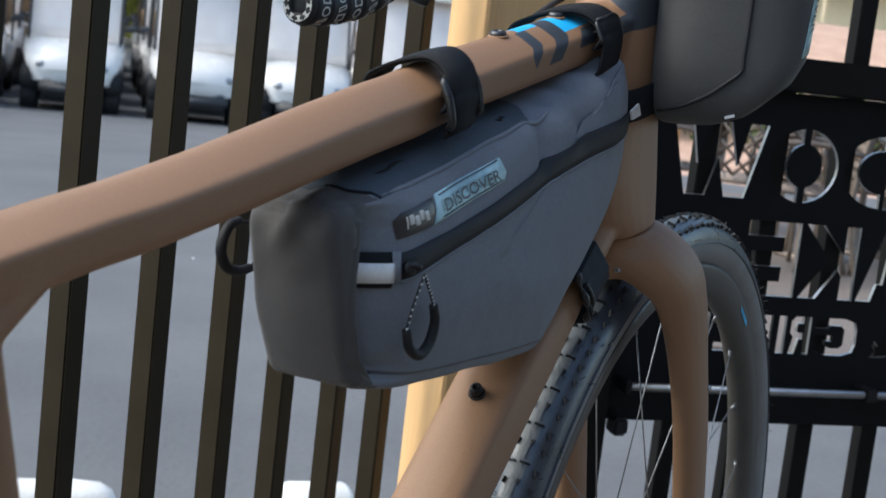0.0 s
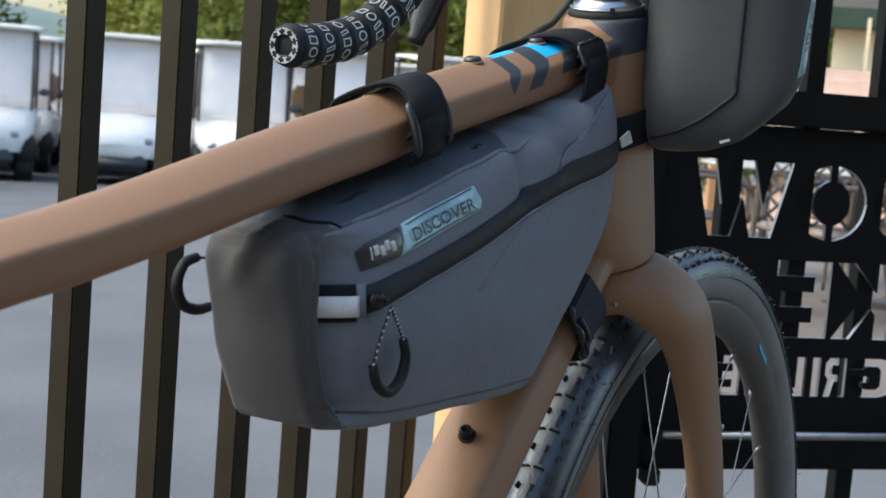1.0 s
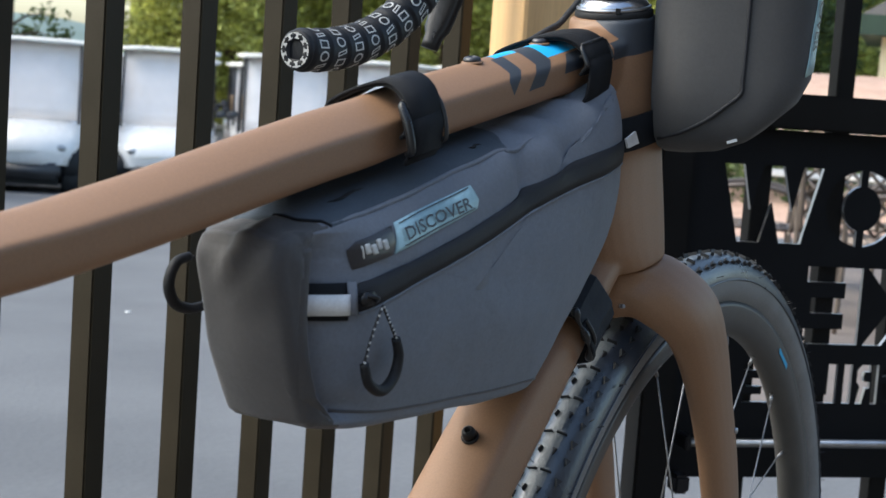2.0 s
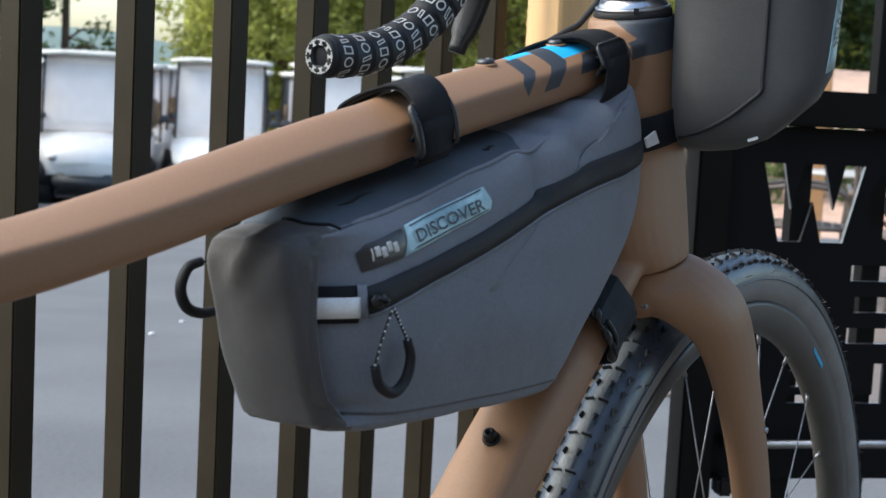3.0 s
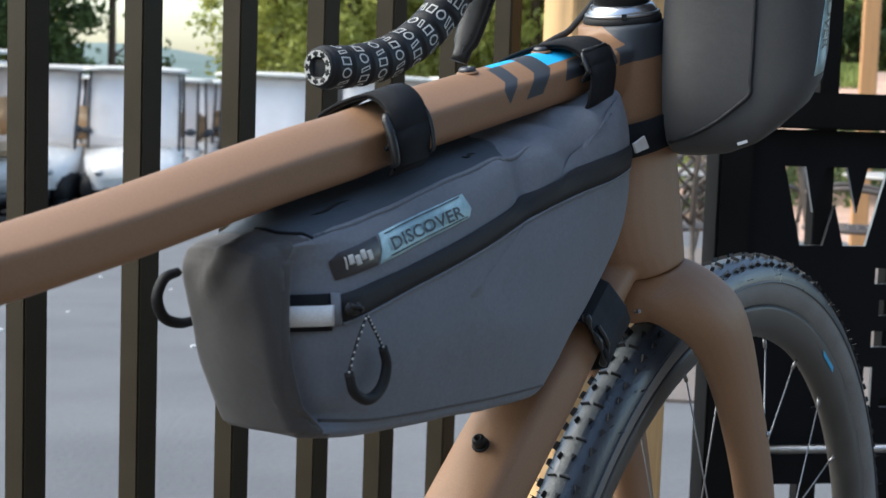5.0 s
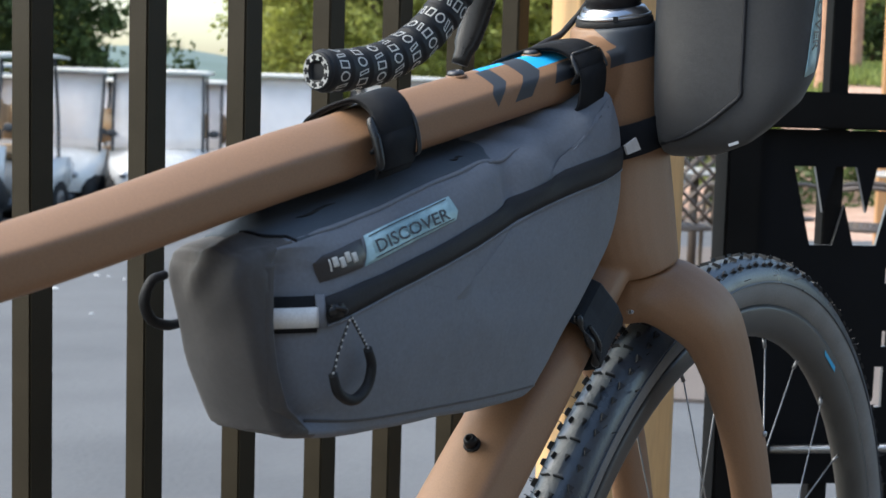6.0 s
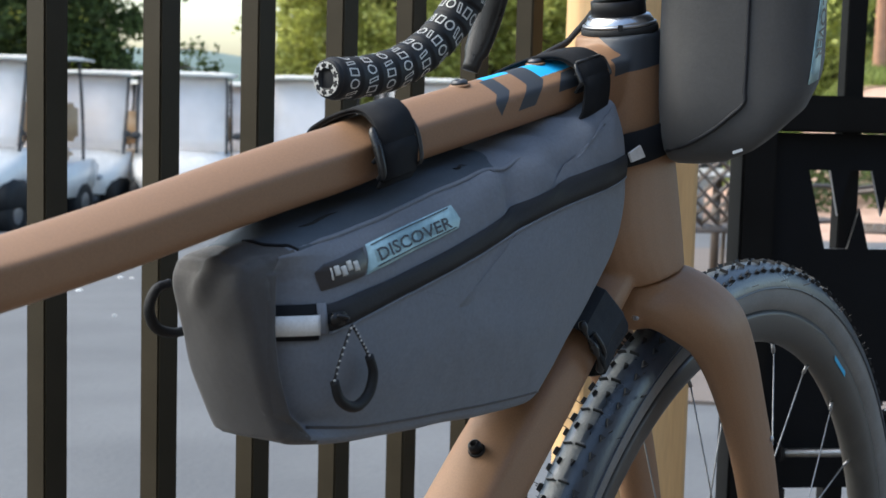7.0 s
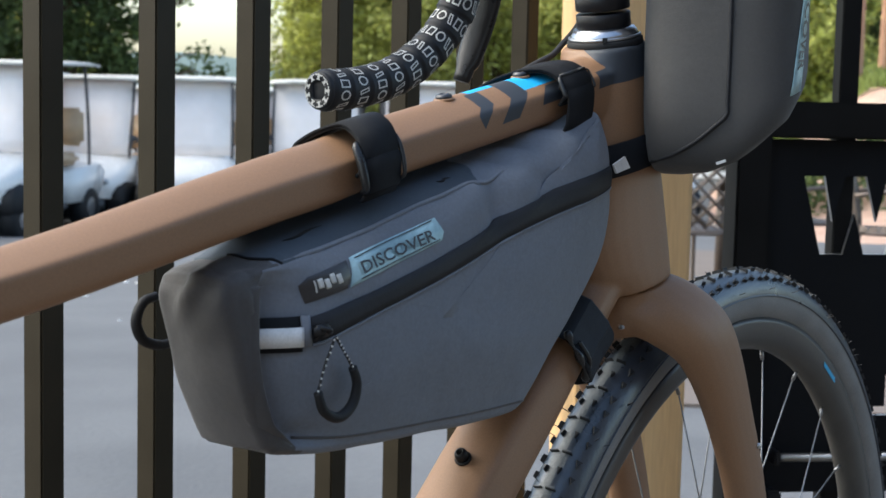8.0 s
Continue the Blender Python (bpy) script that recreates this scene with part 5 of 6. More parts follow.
n = 120
bm = bmesh.new()
rings = []
for i in range(n):
    x = -0.5598 + i * 0.1850 / (n - 1)
    row = [panel_point(x, t, -0.0004 if t == 1.0 or i in (0, n - 1) else 0.0009) for t in (1.0, 0.985, 0.9, 0.75, 0.55, 0.3, 0.0, -0.4, -1.0)]
    rings.append(row + [v - Vector((0, 0, 0.0030)) for v in row[::-1]])
loft(bm, rings)
patch = part("top_panel", bm, M_patch, bag, "smooth slate reinforcement panel with slots")
bm = bmesh.new()
edge = [panel_point(x, 1.0, 0.0006) for x in (-0.5592, -0.5575, -0.5550, -0.5520, -0.5490, -0.5465, -0.5440)]
tube(bm, edge, 0.0008, 8, n=30)
part("piping", bm, M_web, patch, "dark sewn edge")
bm = bmesh.new()
tube(bm, [panel_point(x, 1.0, 0.0003) for x in (-0.388, -0.384, -0.380, -0.377, -0.3755, -0.3748)], 0.0007, 8, n=24)
part("piping", bm, M_bag, patch, "grey stitched end")
for x, y, long in ((-0.5155, -0.0115, 1.0), (-0.4040, -0.0165, 0.42)):
    bm = bmesh.new()
    rings = []
    for q, w in ((-0.0140, 0.2), (-0.0095, 0.8), (-0.004, 1), (0.002, 0.9), (0.008, 0.7), (0.0140, 0.2)):
        c = on_top(x + q * long, y + 0.0010 * math.sin(q * 260), 0.0012)
        rings.append(oval(c, Vector((1, 0, 0.24)), 0.0013 * w, 0.0006 * w, Vector((0, 0, 1)), 8, 2))
    loft(bm, rings)
    part("slot", bm, M_velcro, patch, "dark sewn slot")


# straps round the top tube
def tube_strap(x_far, x_near, half, drop_z, gap, leg_low, thick, label):
    """A hook-and-loop strap over the tube: far side, over the top, down the near side to the bag."""
    zc = lambda x: line_at(CREASE, x)
    run = lambda t: x_far + t * (x_near - x_far)
    path = [(x_far, 0.0240, -0.030), (x_far, 0.0252, -0.010), (run(0.1), 0.0244, 0.0015), (run(0.3), 0.0165, 0.0068 + gap * 0.1), (run(0.55), 0.002, 0.0104 + gap * 0.45), (run(0.8), -0.0130, 0.0090 + gap * 1.1), (run(0.95), -0.0235, 0.0040 + gap * 1.0), (x_near, -0.0275, -0.0005 + gap * 0.3), (x_near, -0.0262, -0.0050), (x_near, -0.0235, -0.0085)]
    along = Vector((1, 0, 0.21)).normalized()
    line = spline([Vector((x, y + line_at(TUBE_MID, x), zc(x) + h)) for x, y, h in path], 54)
    st = part("strap", strapped(line, along, half, 0.0018), M_web, bag, label)
    inner = [p + Vector((0, 0.0006, -0.0014)) for p in line[8:44]]
    part("strap_lining", strapped(inner, along, half * 0.92, 0.0008), M_velcro, st, "dark hook-and-loop lining")
    # the end that comes back through the buckle and runs down to the bag
    tail = [(-0.0232, 0.0005), (-0.0262, 0.0008), (-0.0292, -0.0035), (-0.0298, -0.0090), (-0.0290, -0.0180), (-0.0282, drop_z), (-0.0262, drop_z - 0.0035)]
    low_end = spline([Vector((x_near + 0.0006, y + line_at(TUBE_MID, x_near), zc(x_near) + h)) for y, h in tail], 30)
    part("strap_end", strapped(low_end, along, half * 0.97, 0.0018), M_web, st, "strap end folded through the buckle")
    # loop buckle: an upright leg by each edge of the strap, joined by bars under it
    w = half + 0.0018
    bm = bmesh.new()
    c = Vector((x_near, -0.0268 + line_at(TUBE_MID, x_near), zc(x_near) - 0.0015))
    up = Vector((0, 0.30, 1)).normalized()
    for s in (-1, 1):
        leg = [c + along * (s * (w - 0.003)) + up * 0.0105, c + along * (s * w) + up * 0.0085 + Vector((0, -0.0012, 0)), c + along * (s * (w + 0.0006)) + Vector((0, -0.0030, 0)), c + along * (s * w) + up * leg_low + Vector((0, -0.0022, 0)), c + along * (s * (w - 0.001)) + up * (leg_low - 0.003) + Vector((0, 0.002, 0))]
        tube(bm, leg, lambda t, k=thick[s > 0]: k * (0.0013 + 0.0011 * math.sin(t * math.pi)), 12, n=24, up=Vector((1, 0.2, 0)))
    tube(bm, [c - along * (w - 0.003) + up * 0.0105, c + along * (w - 0.003) + up * 0.0105], 0.0013, 10, n=2, up=Vector((0, 1, 0)))
    part("buckle", bm, M_plastic, st, "black plastic loop buckle")
    return st


def strapped(line, along, half, thick):
    bm = bmesh.new()
    rings = []
    n = len(line)
    for i, p in enumerate(line):
        t = (line[min(i + 1, n - 1)] - line[max(i - 1, 0)]).normalized()
        nn = along.cross(t).normalized()
        if nn.dot(p - Vector((p.x, 0, p.z - 0.02))) < 0:
            nn = -nn
        rings.append([p - along * half, p + along * half, p + along * half + nn * thick, p - along * half + nn * thick])
    loft(bm, rings)
    return bm


tube_strap(-0.464, -0.4705, 0.0145, -0.0180, 0.0068, -0.0125, (1.0, 0.55), "black hook-and-loop strap over the top tube")
tube_strap(-0.300, -0.2810, 0.0150, -0.0215, 0.0030, -0.0020, (0.62, 0.35), "black hook-and-loop strap by the head tube")

# lower strap round the down tube and strap round the head tube
DT_TOP = Vector((-0.186, 0, 0.748))
DT_UP = Vector((BB.z - DT_TOP.z, 0, DT_TOP.x - BB.x)).normalized()


def on_down(q, across, up):
    """A place by the down tube: how far along, across it and above its middle."""
    return BB.lerp(DT_TOP, q) + Vector((0, across, 0)) + DT_UP * up


half_turn = [(0, 0.0238), (-0.012, 0.0234), (-0.0200, 0.0222), (-0.0255, 0.0188), (-0.0282, 0.0080), (-0.0300, -0.0030), (-0.0288, -0.0065), (-0.0268, -0.0165), (-0.0225, -0.0255), (-0.0120, -0.0296), (0, -0.0305)]
band_line = half_turn + [(-a, b) for a, b in half_turn[-2:0:-1]]
edges = []
for q, grow in ((0.8360, 0.0), (0.8385, 0.0012), (0.8610, 0.0004), (0.8865, 0.0012), (0.8890, 0.0), (0.8880, -0.0016), (0.8370, -0.0016), (0.8360, 0.0)):
    edges.append([on_down(q - 0.35 * min(0.0, b) * (1 if q > 0.86 else 0.4), a * (1 + grow * 30), b + math.copysign(grow, b)) for a, b in band_line])
bm = bmesh.new()
loft(bm, edges, caps=False)
low = part("lower_strap", bm, M_web_dull, bag, "dark slate strap folded round the down tube", smooth=False)
bm = bmesh.new()
tube(bm, [on_down(0.8400, -0.0262, 0.0265), on_down(0.8340, -0.0285, 0.0205), on_down(0.8315, -0.0310, 0.0120), on_down(0.8290, -0.0325, 0.0030), on_down(0.8270, -0.0310, -0.0070), on_down(0.8330, -0.0275, -0.0150)], lambda t: 0.0019 + 0.0010 * math.sin(t * 17), 10, n=40)
tube(bm, [on_down(0.8420, -0.0300, 0.0150), on_down(0.8385, -0.0335, 0.0070), on_down(0.8370, -0.0335, 0.0000), on_down(0.8330, -0.0315, -0.0060)], lambda t: 0.0016, 8, n=24)
part("buckle", bm, M_plastic, low, "black plastic ladder buckle")
bm = bmesh.new()
rows = [[on_down(q + k, a, b) for k in (0.0, 0.0060)] for q, a, b in ((0.8330, -0.0305, 0.0150), (0.8290, -0.0330, 0.0060), (0.8275, -0.0345, -0.0030), (0.8265, -0.0330, -0.0110))]
loft(bm, [r + [p + Vector((0, 0.0016, 0)) for p in r[::-1]] for r in rows])
part("strap_end", bm, M_web, low, "frayed black strap end")
bm = bmesh.new()
d = (HEAD_TOP - HEAD_LOW).normalized()
def strap_ring(q, grow):
    return head_section(HEAD_LOW + d * q, d, 0.0305 + grow, 0.0340 + grow, 0.0600 + grow)


loft(bm, [strap_ring(0.083, 0.0018), strap_ring(0.1045, 0.0018), strap_ring(0.1045, 0.0), strap_ring(0.083, 0.0), strap_ring(0.083, 0.0018)], caps=False)
hs = part("head_strap", bm, M_web, bag, "black strap round the head tube")
bm = bmesh.new()
rows = []
for y in (-0.0352, -0.0338):
    rows.append([Vector((x, y + 0.10 * (x + 0.24), z)) for x, z in ((-0.2500, 0.7972), (-0.2330, 0.8020), (-0.2245, 0.7945), (-0.2450, 0.7915))])
loft(bm, rows)
part("strap_tag", bm, M_white, hs, "pale grey tag", smooth=False)

# ---------- stem pouch beside the head tube ----------
pouch = thing("stem_pouch", (-0.155, -0.075, 0.79), "grey nylon feed pouch hanging from the handlebar", "bag")
PC = Vector((-0.159, -0.0665, 0))
PROWS = [(0.790, 0.20), (0.7925, 0.52), (0.799, 0.78), (0.810, 0.92), (0.826, 0.985), (0.845, 1.0), (0.88, 1.005), (0.92, 1.0), (0.96, 0.985), (1.0, 0.95)]


def pouch_ring(z, q, n=64):
    out = []
    c = Vector((PC.x - 0.022 * (1 - q), PC.y + 0.030 * (1 - q), z))
    for i in range(n):
        a = 2 * math.pi * i / n + 0.14
        ca, sa = math.cos(a), math.sin(a)
        x, y = math.copysign(abs(ca) ** (2 / 3.2), ca) * 0.0525, math.copysign(abs(sa) ** (2 / 3.2), sa) * 0.052
        p = Vector((x, y, 0)) * q
        p.rotate(Euler((0, 0, radians(20))))
        v = c + p
        # the outer flank climbs towards its foot
        out_side = max(0.0, (p.x * 0.7 - p.y * 0.7) / 0.06)
        v.z += 0.046 * out_side * max(0.0, 1 - (z - 0.79) / 0.09)
        v += p.normalized() * (noise.noise(v * 18) * 0.0022)
        out.append(v)
    return out


bm = bmesh.new()
zs = []
for (z0, q0), (z1, q1) in zip(PROWS, PROWS[1:]):
    for t in (0, 0.5):
        zs.append((z0 + (z1 - z0) * t, q0 + (q1 - q0) * t))
loft(bm, [pouch_ring(z, q) for z, q in zs])
shell = part("shell", bm, M_pouch, pouch, "grey coated nylon shell")
bm = bmesh.new()
tops = pouch_ring(0.985, 0.962)
loft(bm, [[p + Vector((0, 0, h)) + (p - Vector((PC.x, PC.y, p.z))).normalized() * o for p in tops] for h, o in ((0, 0), (0.0, 0.002), (0.02, 0.002), (0.02, -0.002))])
part("rim_binding", bm, M_web, pouch, "black webbing rim")


def pouch_at(z, deg, lift=0.0):
    """The place on the pouch's shell at height z, looking out along a heading."""
    for (z0, q0), (z1, q1) in zip(PROWS, PROWS[1:]):
        if z0 <= z <= z1:
            q = q0 + (q1 - q0) * (z - z0) / (z1 - z0)
            break
    ring = pouch_ring(z, q)
    c = sum(ring, Vector()) / len(ring)
    turn = [((math.degrees(math.atan2(p.y - c.y, p.x - c.x)) - deg + 180) % 360) - 180 for p in ring]
    i = min(range(len(ring)), key=lambda j: abs(turn[j]))
    j = (i + (1 if turn[i] < 0 else -1)) % len(ring)
    best = ring[i].lerp(ring[j], min(1.0, abs(turn[i]) / max(1e-6, abs(turn[i]) + abs(turn[j]))))
    o = (best - c)
    o.z = 0
    return best + o.normalized() * lift


SEAM = 208
bm = bmesh.new()
seam = [pouch_at(z, SEAM, 0.0006) for z in (0.98, 0.94, 0.90, 0.87, 0.85, 0.838, 0.830)]
seam += [pouch_at(0.822, 200, 0.0006), pouch_at(0.812, 188, 0.0006), pouch_at(0.803, 172, 0.0006), pouch_at(0.798, 150, 0.0004)]
tube(bm, seam, 0.0013, 8, n=50)
part("piping", bm, M_zip, pouch, "dark piped seam")
# upright label on the outer flank
def pouch_band(d0, d1, z0, z1, lift, n=14):
    bm = bmesh.new()
    rings = []
    for i in range(n):
        z = z0 + (z1 - z0) * i / (n - 1)
        row = [pouch_at(z, d0 + (d1 - d0) * t + (z - z0) * 130, lift) for t in (0, 0.5, 1)]
        rings.append(row + [p - Vector((0.0006, -0.0006, 0)) for p in row[::-1]])
    loft(bm, rings)
    return bm


strip_l = part("label_strip", pouch_band(250, 263, 0.833, 0.96, 0.0010), M_labelteal, pouch, "silvery teal reflective strip")


def on_pouch(u, y):
    z = 0.925 - u * 0.073
    return pouch_at(z, 252 + (z - 0.838) * 130 + y / 0.0098 * 13, 0.0018)


part("lettering", lettering("DISCOVER", 0.0098, on_pouch), M_ink, strip_l, "dark angular lettering", smooth=False)
bm = bmesh.new()
c = pouch_at(0.800, 215, 0.0005)
box(bm, -0.0032, 0.0032, -0.0008, 0.0008, -0.0009, 0.0009, Matrix.Translation(c) @ Matrix.Rotation(radians(-62), 4, "Z") @ Matrix.Rotation(radians(-20), 4, "Y"))
part("strap_tag", bm, M_white, pouch, "tiny pale tag", smooth=False)
bm = bmesh.new()
for y in (-0.045, -0.095):
    rg = [oval(Vector((CLAMP.x, y + o, CLAMP.z)), Vector((0, 1, 0)), r, r, Vector((0, 0, 1)), 24, 2) for o, r in ((-0.011, 0.0185), (0.011, 0.0185), (0.011, 0.0168), (-0.011, 0.0168), (-0.011, 0.0185))]
    loft(bm, rg, caps=False)
part("bar_strap", bm, M_web, pouch, "black straps round the handlebar")


# ---------- golf carts on the lot ----------
def golf_cart():
    """A white two-seat golf cart; its nose points along +x, wheels on z = 0."""
    g = thing("golf_cart", (0, 0, 0), "white golf cart with a cream roof parked on the asphalt", "golf cart", "golf carts parked in rows")

    def nose_ring(x, w, z0, z1, crown):
        out = []
        for i in range(13):
            t = -1 + 2 * i / 12
            out.append(Vector((x - 0.10 * t * t, w * t, z1 - crown * abs(t) ** 2.6)))
        for i in range(13):
            t = 1 - 2 * i / 12
            out.append(Vector((x - 0.10 * t * t, w * t * 0.94, z0)))
        return out

    bm = bmesh.new()
    loft(bm, [nose_ring(x, w, z0, z1, c) for x, w, z0, z1, c in ((1.19, 0.38, 0.42, 0.56, 0.05), (1.16, 0.46, 0.40, 0.66, 0.08), (1.05, 0.53, 0.40, 0.76, 0.10), (0.88, 0.57, 0.42, 0.84, 0.10), (0.70, 0.58, 0.44, 0.90, 0.08), (0.60, 0.57, 0.46, 0.93, 0.05))])
    part("nose", bm, M_cart, g, "rounded white nose cowl")
    bm = bmesh.new()
    loft(bm, [nose_ring(x, w, z0, z1, c) for x, w, z0, z1, c in ((-0.20, 0.58, 0.30, 0.66, 0.03), (-0.5, 0.60, 0.30, 0.70, 0.04), (-0.9, 0.60, 0.34, 0.74, 0.05), (-1.14, 0.55, 0.42, 0.66, 0.06))])
    part("rear_body", bm, M_cart, g, "white rear body")
    bm = bmesh.new()
    box(bm, -0.25, 0.72, -0.56, 0.56, 0.24, 0.31)
    bmesh.ops.bevel(bm, geom=bm.edges[:], offset=0.02, segments=2, affect="EDGES")
    part("floor_pan", bm, M_cartdark, g)
    bm = bmesh.new()
    box(bm, 0.92, 1.20, -0.36, 0.36, 0.24, 0.43)
    bmesh.ops.bevel(bm, geom=bm.edges[:], offset=0.05, segments=3, affect="EDGES")
    part("front_bumper", bm, M_cartdark, g, "dark grey front bumper")
    for y in (-0.47, 0.47):
        bm = bmesh.new()
        loft(bm, [oval(Vector((x, y, z)), Vector((1, 0, 0)), w, h, Vector((0, 0, 1)), 18, 2.6) for x, z, w, h in ((0.50, 0.36, 0.13, 0.13), (0.62, 0.40, 0.135, 0.20), (0.85, 0.42, 0.13, 0.19), (1.00, 0.40, 0.12, 0.14), (1.05, 0.38, 0.09, 0.08))])
        part("wheel_arch", bm, M_rubber, g, "black wheel arch liner")
    # black block: the shade under the cart is put into its colour
    bm = bmesh.new()
    box(bm, -1.0, 1.05, -0.34, 0.34, 0.16, 0.30)
    part("chassis", bm, M_rubber, g, "chassis block, the deep shade under the cart put into its black", smooth=False)
    bm = bmesh.new()
    loft(bm, [oval(Vector((x, 0, 0.70)), Vector((1, 0, 0.5)), w, w * 0.45, Vector((0, 0, 1)), 14, 2.4) for x, w in ((1.07, 0.06), (1.10, 0.06), (1.105, 0.04))])
    part("badge", bm, M_cartdark, g, "small grey badge")
    for y in (-0.33, 0.33):
        bm = bmesh.new()
        loft(bm, [oval(Vector((x, y, 0.60)), Vector((1, 0, 0)), w, h, Vector((0, 0, 1)), 16, 2.4) for x, w, h in ((1.02, 0.09, 0.045), (1.10, 0.085, 0.04), (1.115, 0.05, 0.02))])
        part("headlight", bm, M_steel, g, "clear headlight")
    for x, y in ((0.80, -0.47), (0.80, 0.47), (-0.80, -0.48), (-0.80, 0.48)):
        bm = bmesh.new()
        c = Vector((x, y, 0.23))
        loft(bm, [oval(c + Vector((0, o, 0)), Vector((0, 1, 0)), r, r, Vector((0, 0, 1)), 28, 2) for o, r in ((-0.10, 0.14), (-0.10, 0.20), (-0.07, 0.23), (0.07, 0.23), (0.10, 0.20), (0.10, 0.14))])
        w = part("wheel", bm, M_rubber, g, "black tyre")
        bm = bmesh.new()
        loft(bm, [oval(c + Vector((0, o, 0)), Vector((0, 1, 0)), r, r, Vector((0, 0, 1)), 20, 2) for o, r in ((-0.108, 0.03), (-0.112, 0.07), (-0.095, 0.115), (-0.098, 0.135), (0.098, 0.135), (0.095, 0.115), (0.112, 0.07), (0.108, 0.03))])
        part("hubcap", bm, M_steel, w, "silver hubcap")
    for x0, x1, z0, z1, nm in ((-0.66, -0.14, 0.70, 0.84, "seat"), (-0.80, -0.68, 0.90, 1.32, "backrest")):
        for y0, y1 in ((-0.52, -0.02), (0.02, 0.52)):
            bm = bmesh.new()
            box(bm, x0, x1, y0, y1, z0, z1)
            bmesh.ops.bevel(bm, geom=bm.edges[:], offset=0.05, segments=3, affect="EDGES")
            part(nm, bm, M_seat, g, "tan vinyl cushion")
    bm = bmesh.new()
    rings = []
    for i in range(13):
        t = -1 + 2 * i / 12
        x = -0.19 + 0.85 * t
        w = 0.62 - 0.03 * t**8
        z = 1.80 - 0.015 * t**4
        rings.append([Vector((x, w * s, z - 0.022 * abs(s) ** 6)) for s in (-1, -0.85, -0.5, 0, 0.5, 0.85, 1)] + [Vector((x, w * s, z + 0.034 - 0.026 * abs(s) ** 6)) for s in (1, 0.85, 0.5, 0, -0.5, -0.85, -1)])
    loft(bm, rings)
    part("roof", bm, M_roofplastic, g, "cream moulded roof")
    for y in (-0.53, 0.53):
        for pts in ([(0.685, y, 0.86), (0.565, y, 1.4), (0.465, y * 0.98, 1.80)], [(-0.86, y, 0.66), (-0.84, y, 1.2), (-0.78, y * 0.98, 1.80)]):
            bm = bmesh.new()
            tube(bm, pts, 0.018, 8)
            part("roof_post", bm, M_cartdark, g, "dark roof post")
    bm = bmesh.new()
    rings = []
    for i in range(7):
        t = i / 6
        x, z = 0.700 - 0.22 * t, 0.90 + 0.88 * t
        rings.append([Vector((x + 0.02 * (1 - s * s), s * 0.51, z)) for s in (-1, -0.5, 0, 0.5, 1)] + [Vector((x - 0.006 + 0.02 * (1 - s * s), s * 0.51, z)) for s in (1, 0.5, 0, -0.5, -1)])
    loft(bm, rings)
    w = part("windscreen", bm, M_screen, g, "milky acrylic windscreen")
    w.visible_shadow = False
    bm = bmesh.new()
    c, ax = Vector((0.36, 0.26, 1.02)), Vector((-0.75, 0, 0.65)).normalized()
    ring = oval(c, ax, 0.17, 0.17, Vector((0, 1, 0)), 24, 2)
    tube(bm, ring + ring[:2], 0.014, 6, n=60)
    tube(bm, [c, c - ax * 0.35], 0.02, 6, n=2)
    tube(bm, [c - Vector((0, 0.16, 0)), c + Vector((0, 0.16, 0))], 0.013, 6, n=2)
    part("steering_wheel", bm, M_cartdark, g, "black steering wheel")
    for y in (-0.6, 0.6):
        bm = bmesh.new()
        tube(bm, [(0.62, y * 0.9, 1.02), (0.63, y * 1.08, 1.07)], 0.008, 6, n=2)
        bmesh.ops.create_uvsphere(bm, u_segments=10, v_segments=6, radius=0.05, matrix=Matrix.Translation((0.63, y * 1.1, 1.08)) @ Matrix.Diagonal((0.4, 1.3, 0.9, 1)))
        part("side_mirror", bm, M_cartdark, g, "black side mirror")
    return g


cart = golf_cart()
EYE0 = Vector((-1.09, -0.48))
rc = random.Random(11)
spots = []
for heading, dist in ((29.2, 19.6), (33.0, 19.5), (36.9, 19.4), (41.1, 19.4), (45.9, 19.2), (52.6, 16.9), (57.5, 16.6), (62.5, 16.4)):
    h = radians(heading)
    lead = EYE0 + Vector((math.cos(h), math.sin(h))) * dist
    for k in range(5):
        facing = 220 if dist > 18 else 206
        p = lead - Vector((math.cos(radians(facing)), math.sin(radians(facing)))) * (2.75 * k) + Vector((rc.uniform(-0.05, 0.05), rc.uniform(-0.08, 0.08)))
        spots.append((p, facing + rc.uniform(-2.5, 2.5)))
for i, (p, turn) in enumerate(spots):
    m = pose(p.x, p.y, ground_z(p.x, p.y), 0, 1.0, turn)
    if i == 0:
        cart.matrix_basis = m
    else:
        copy_thing(cart, m)


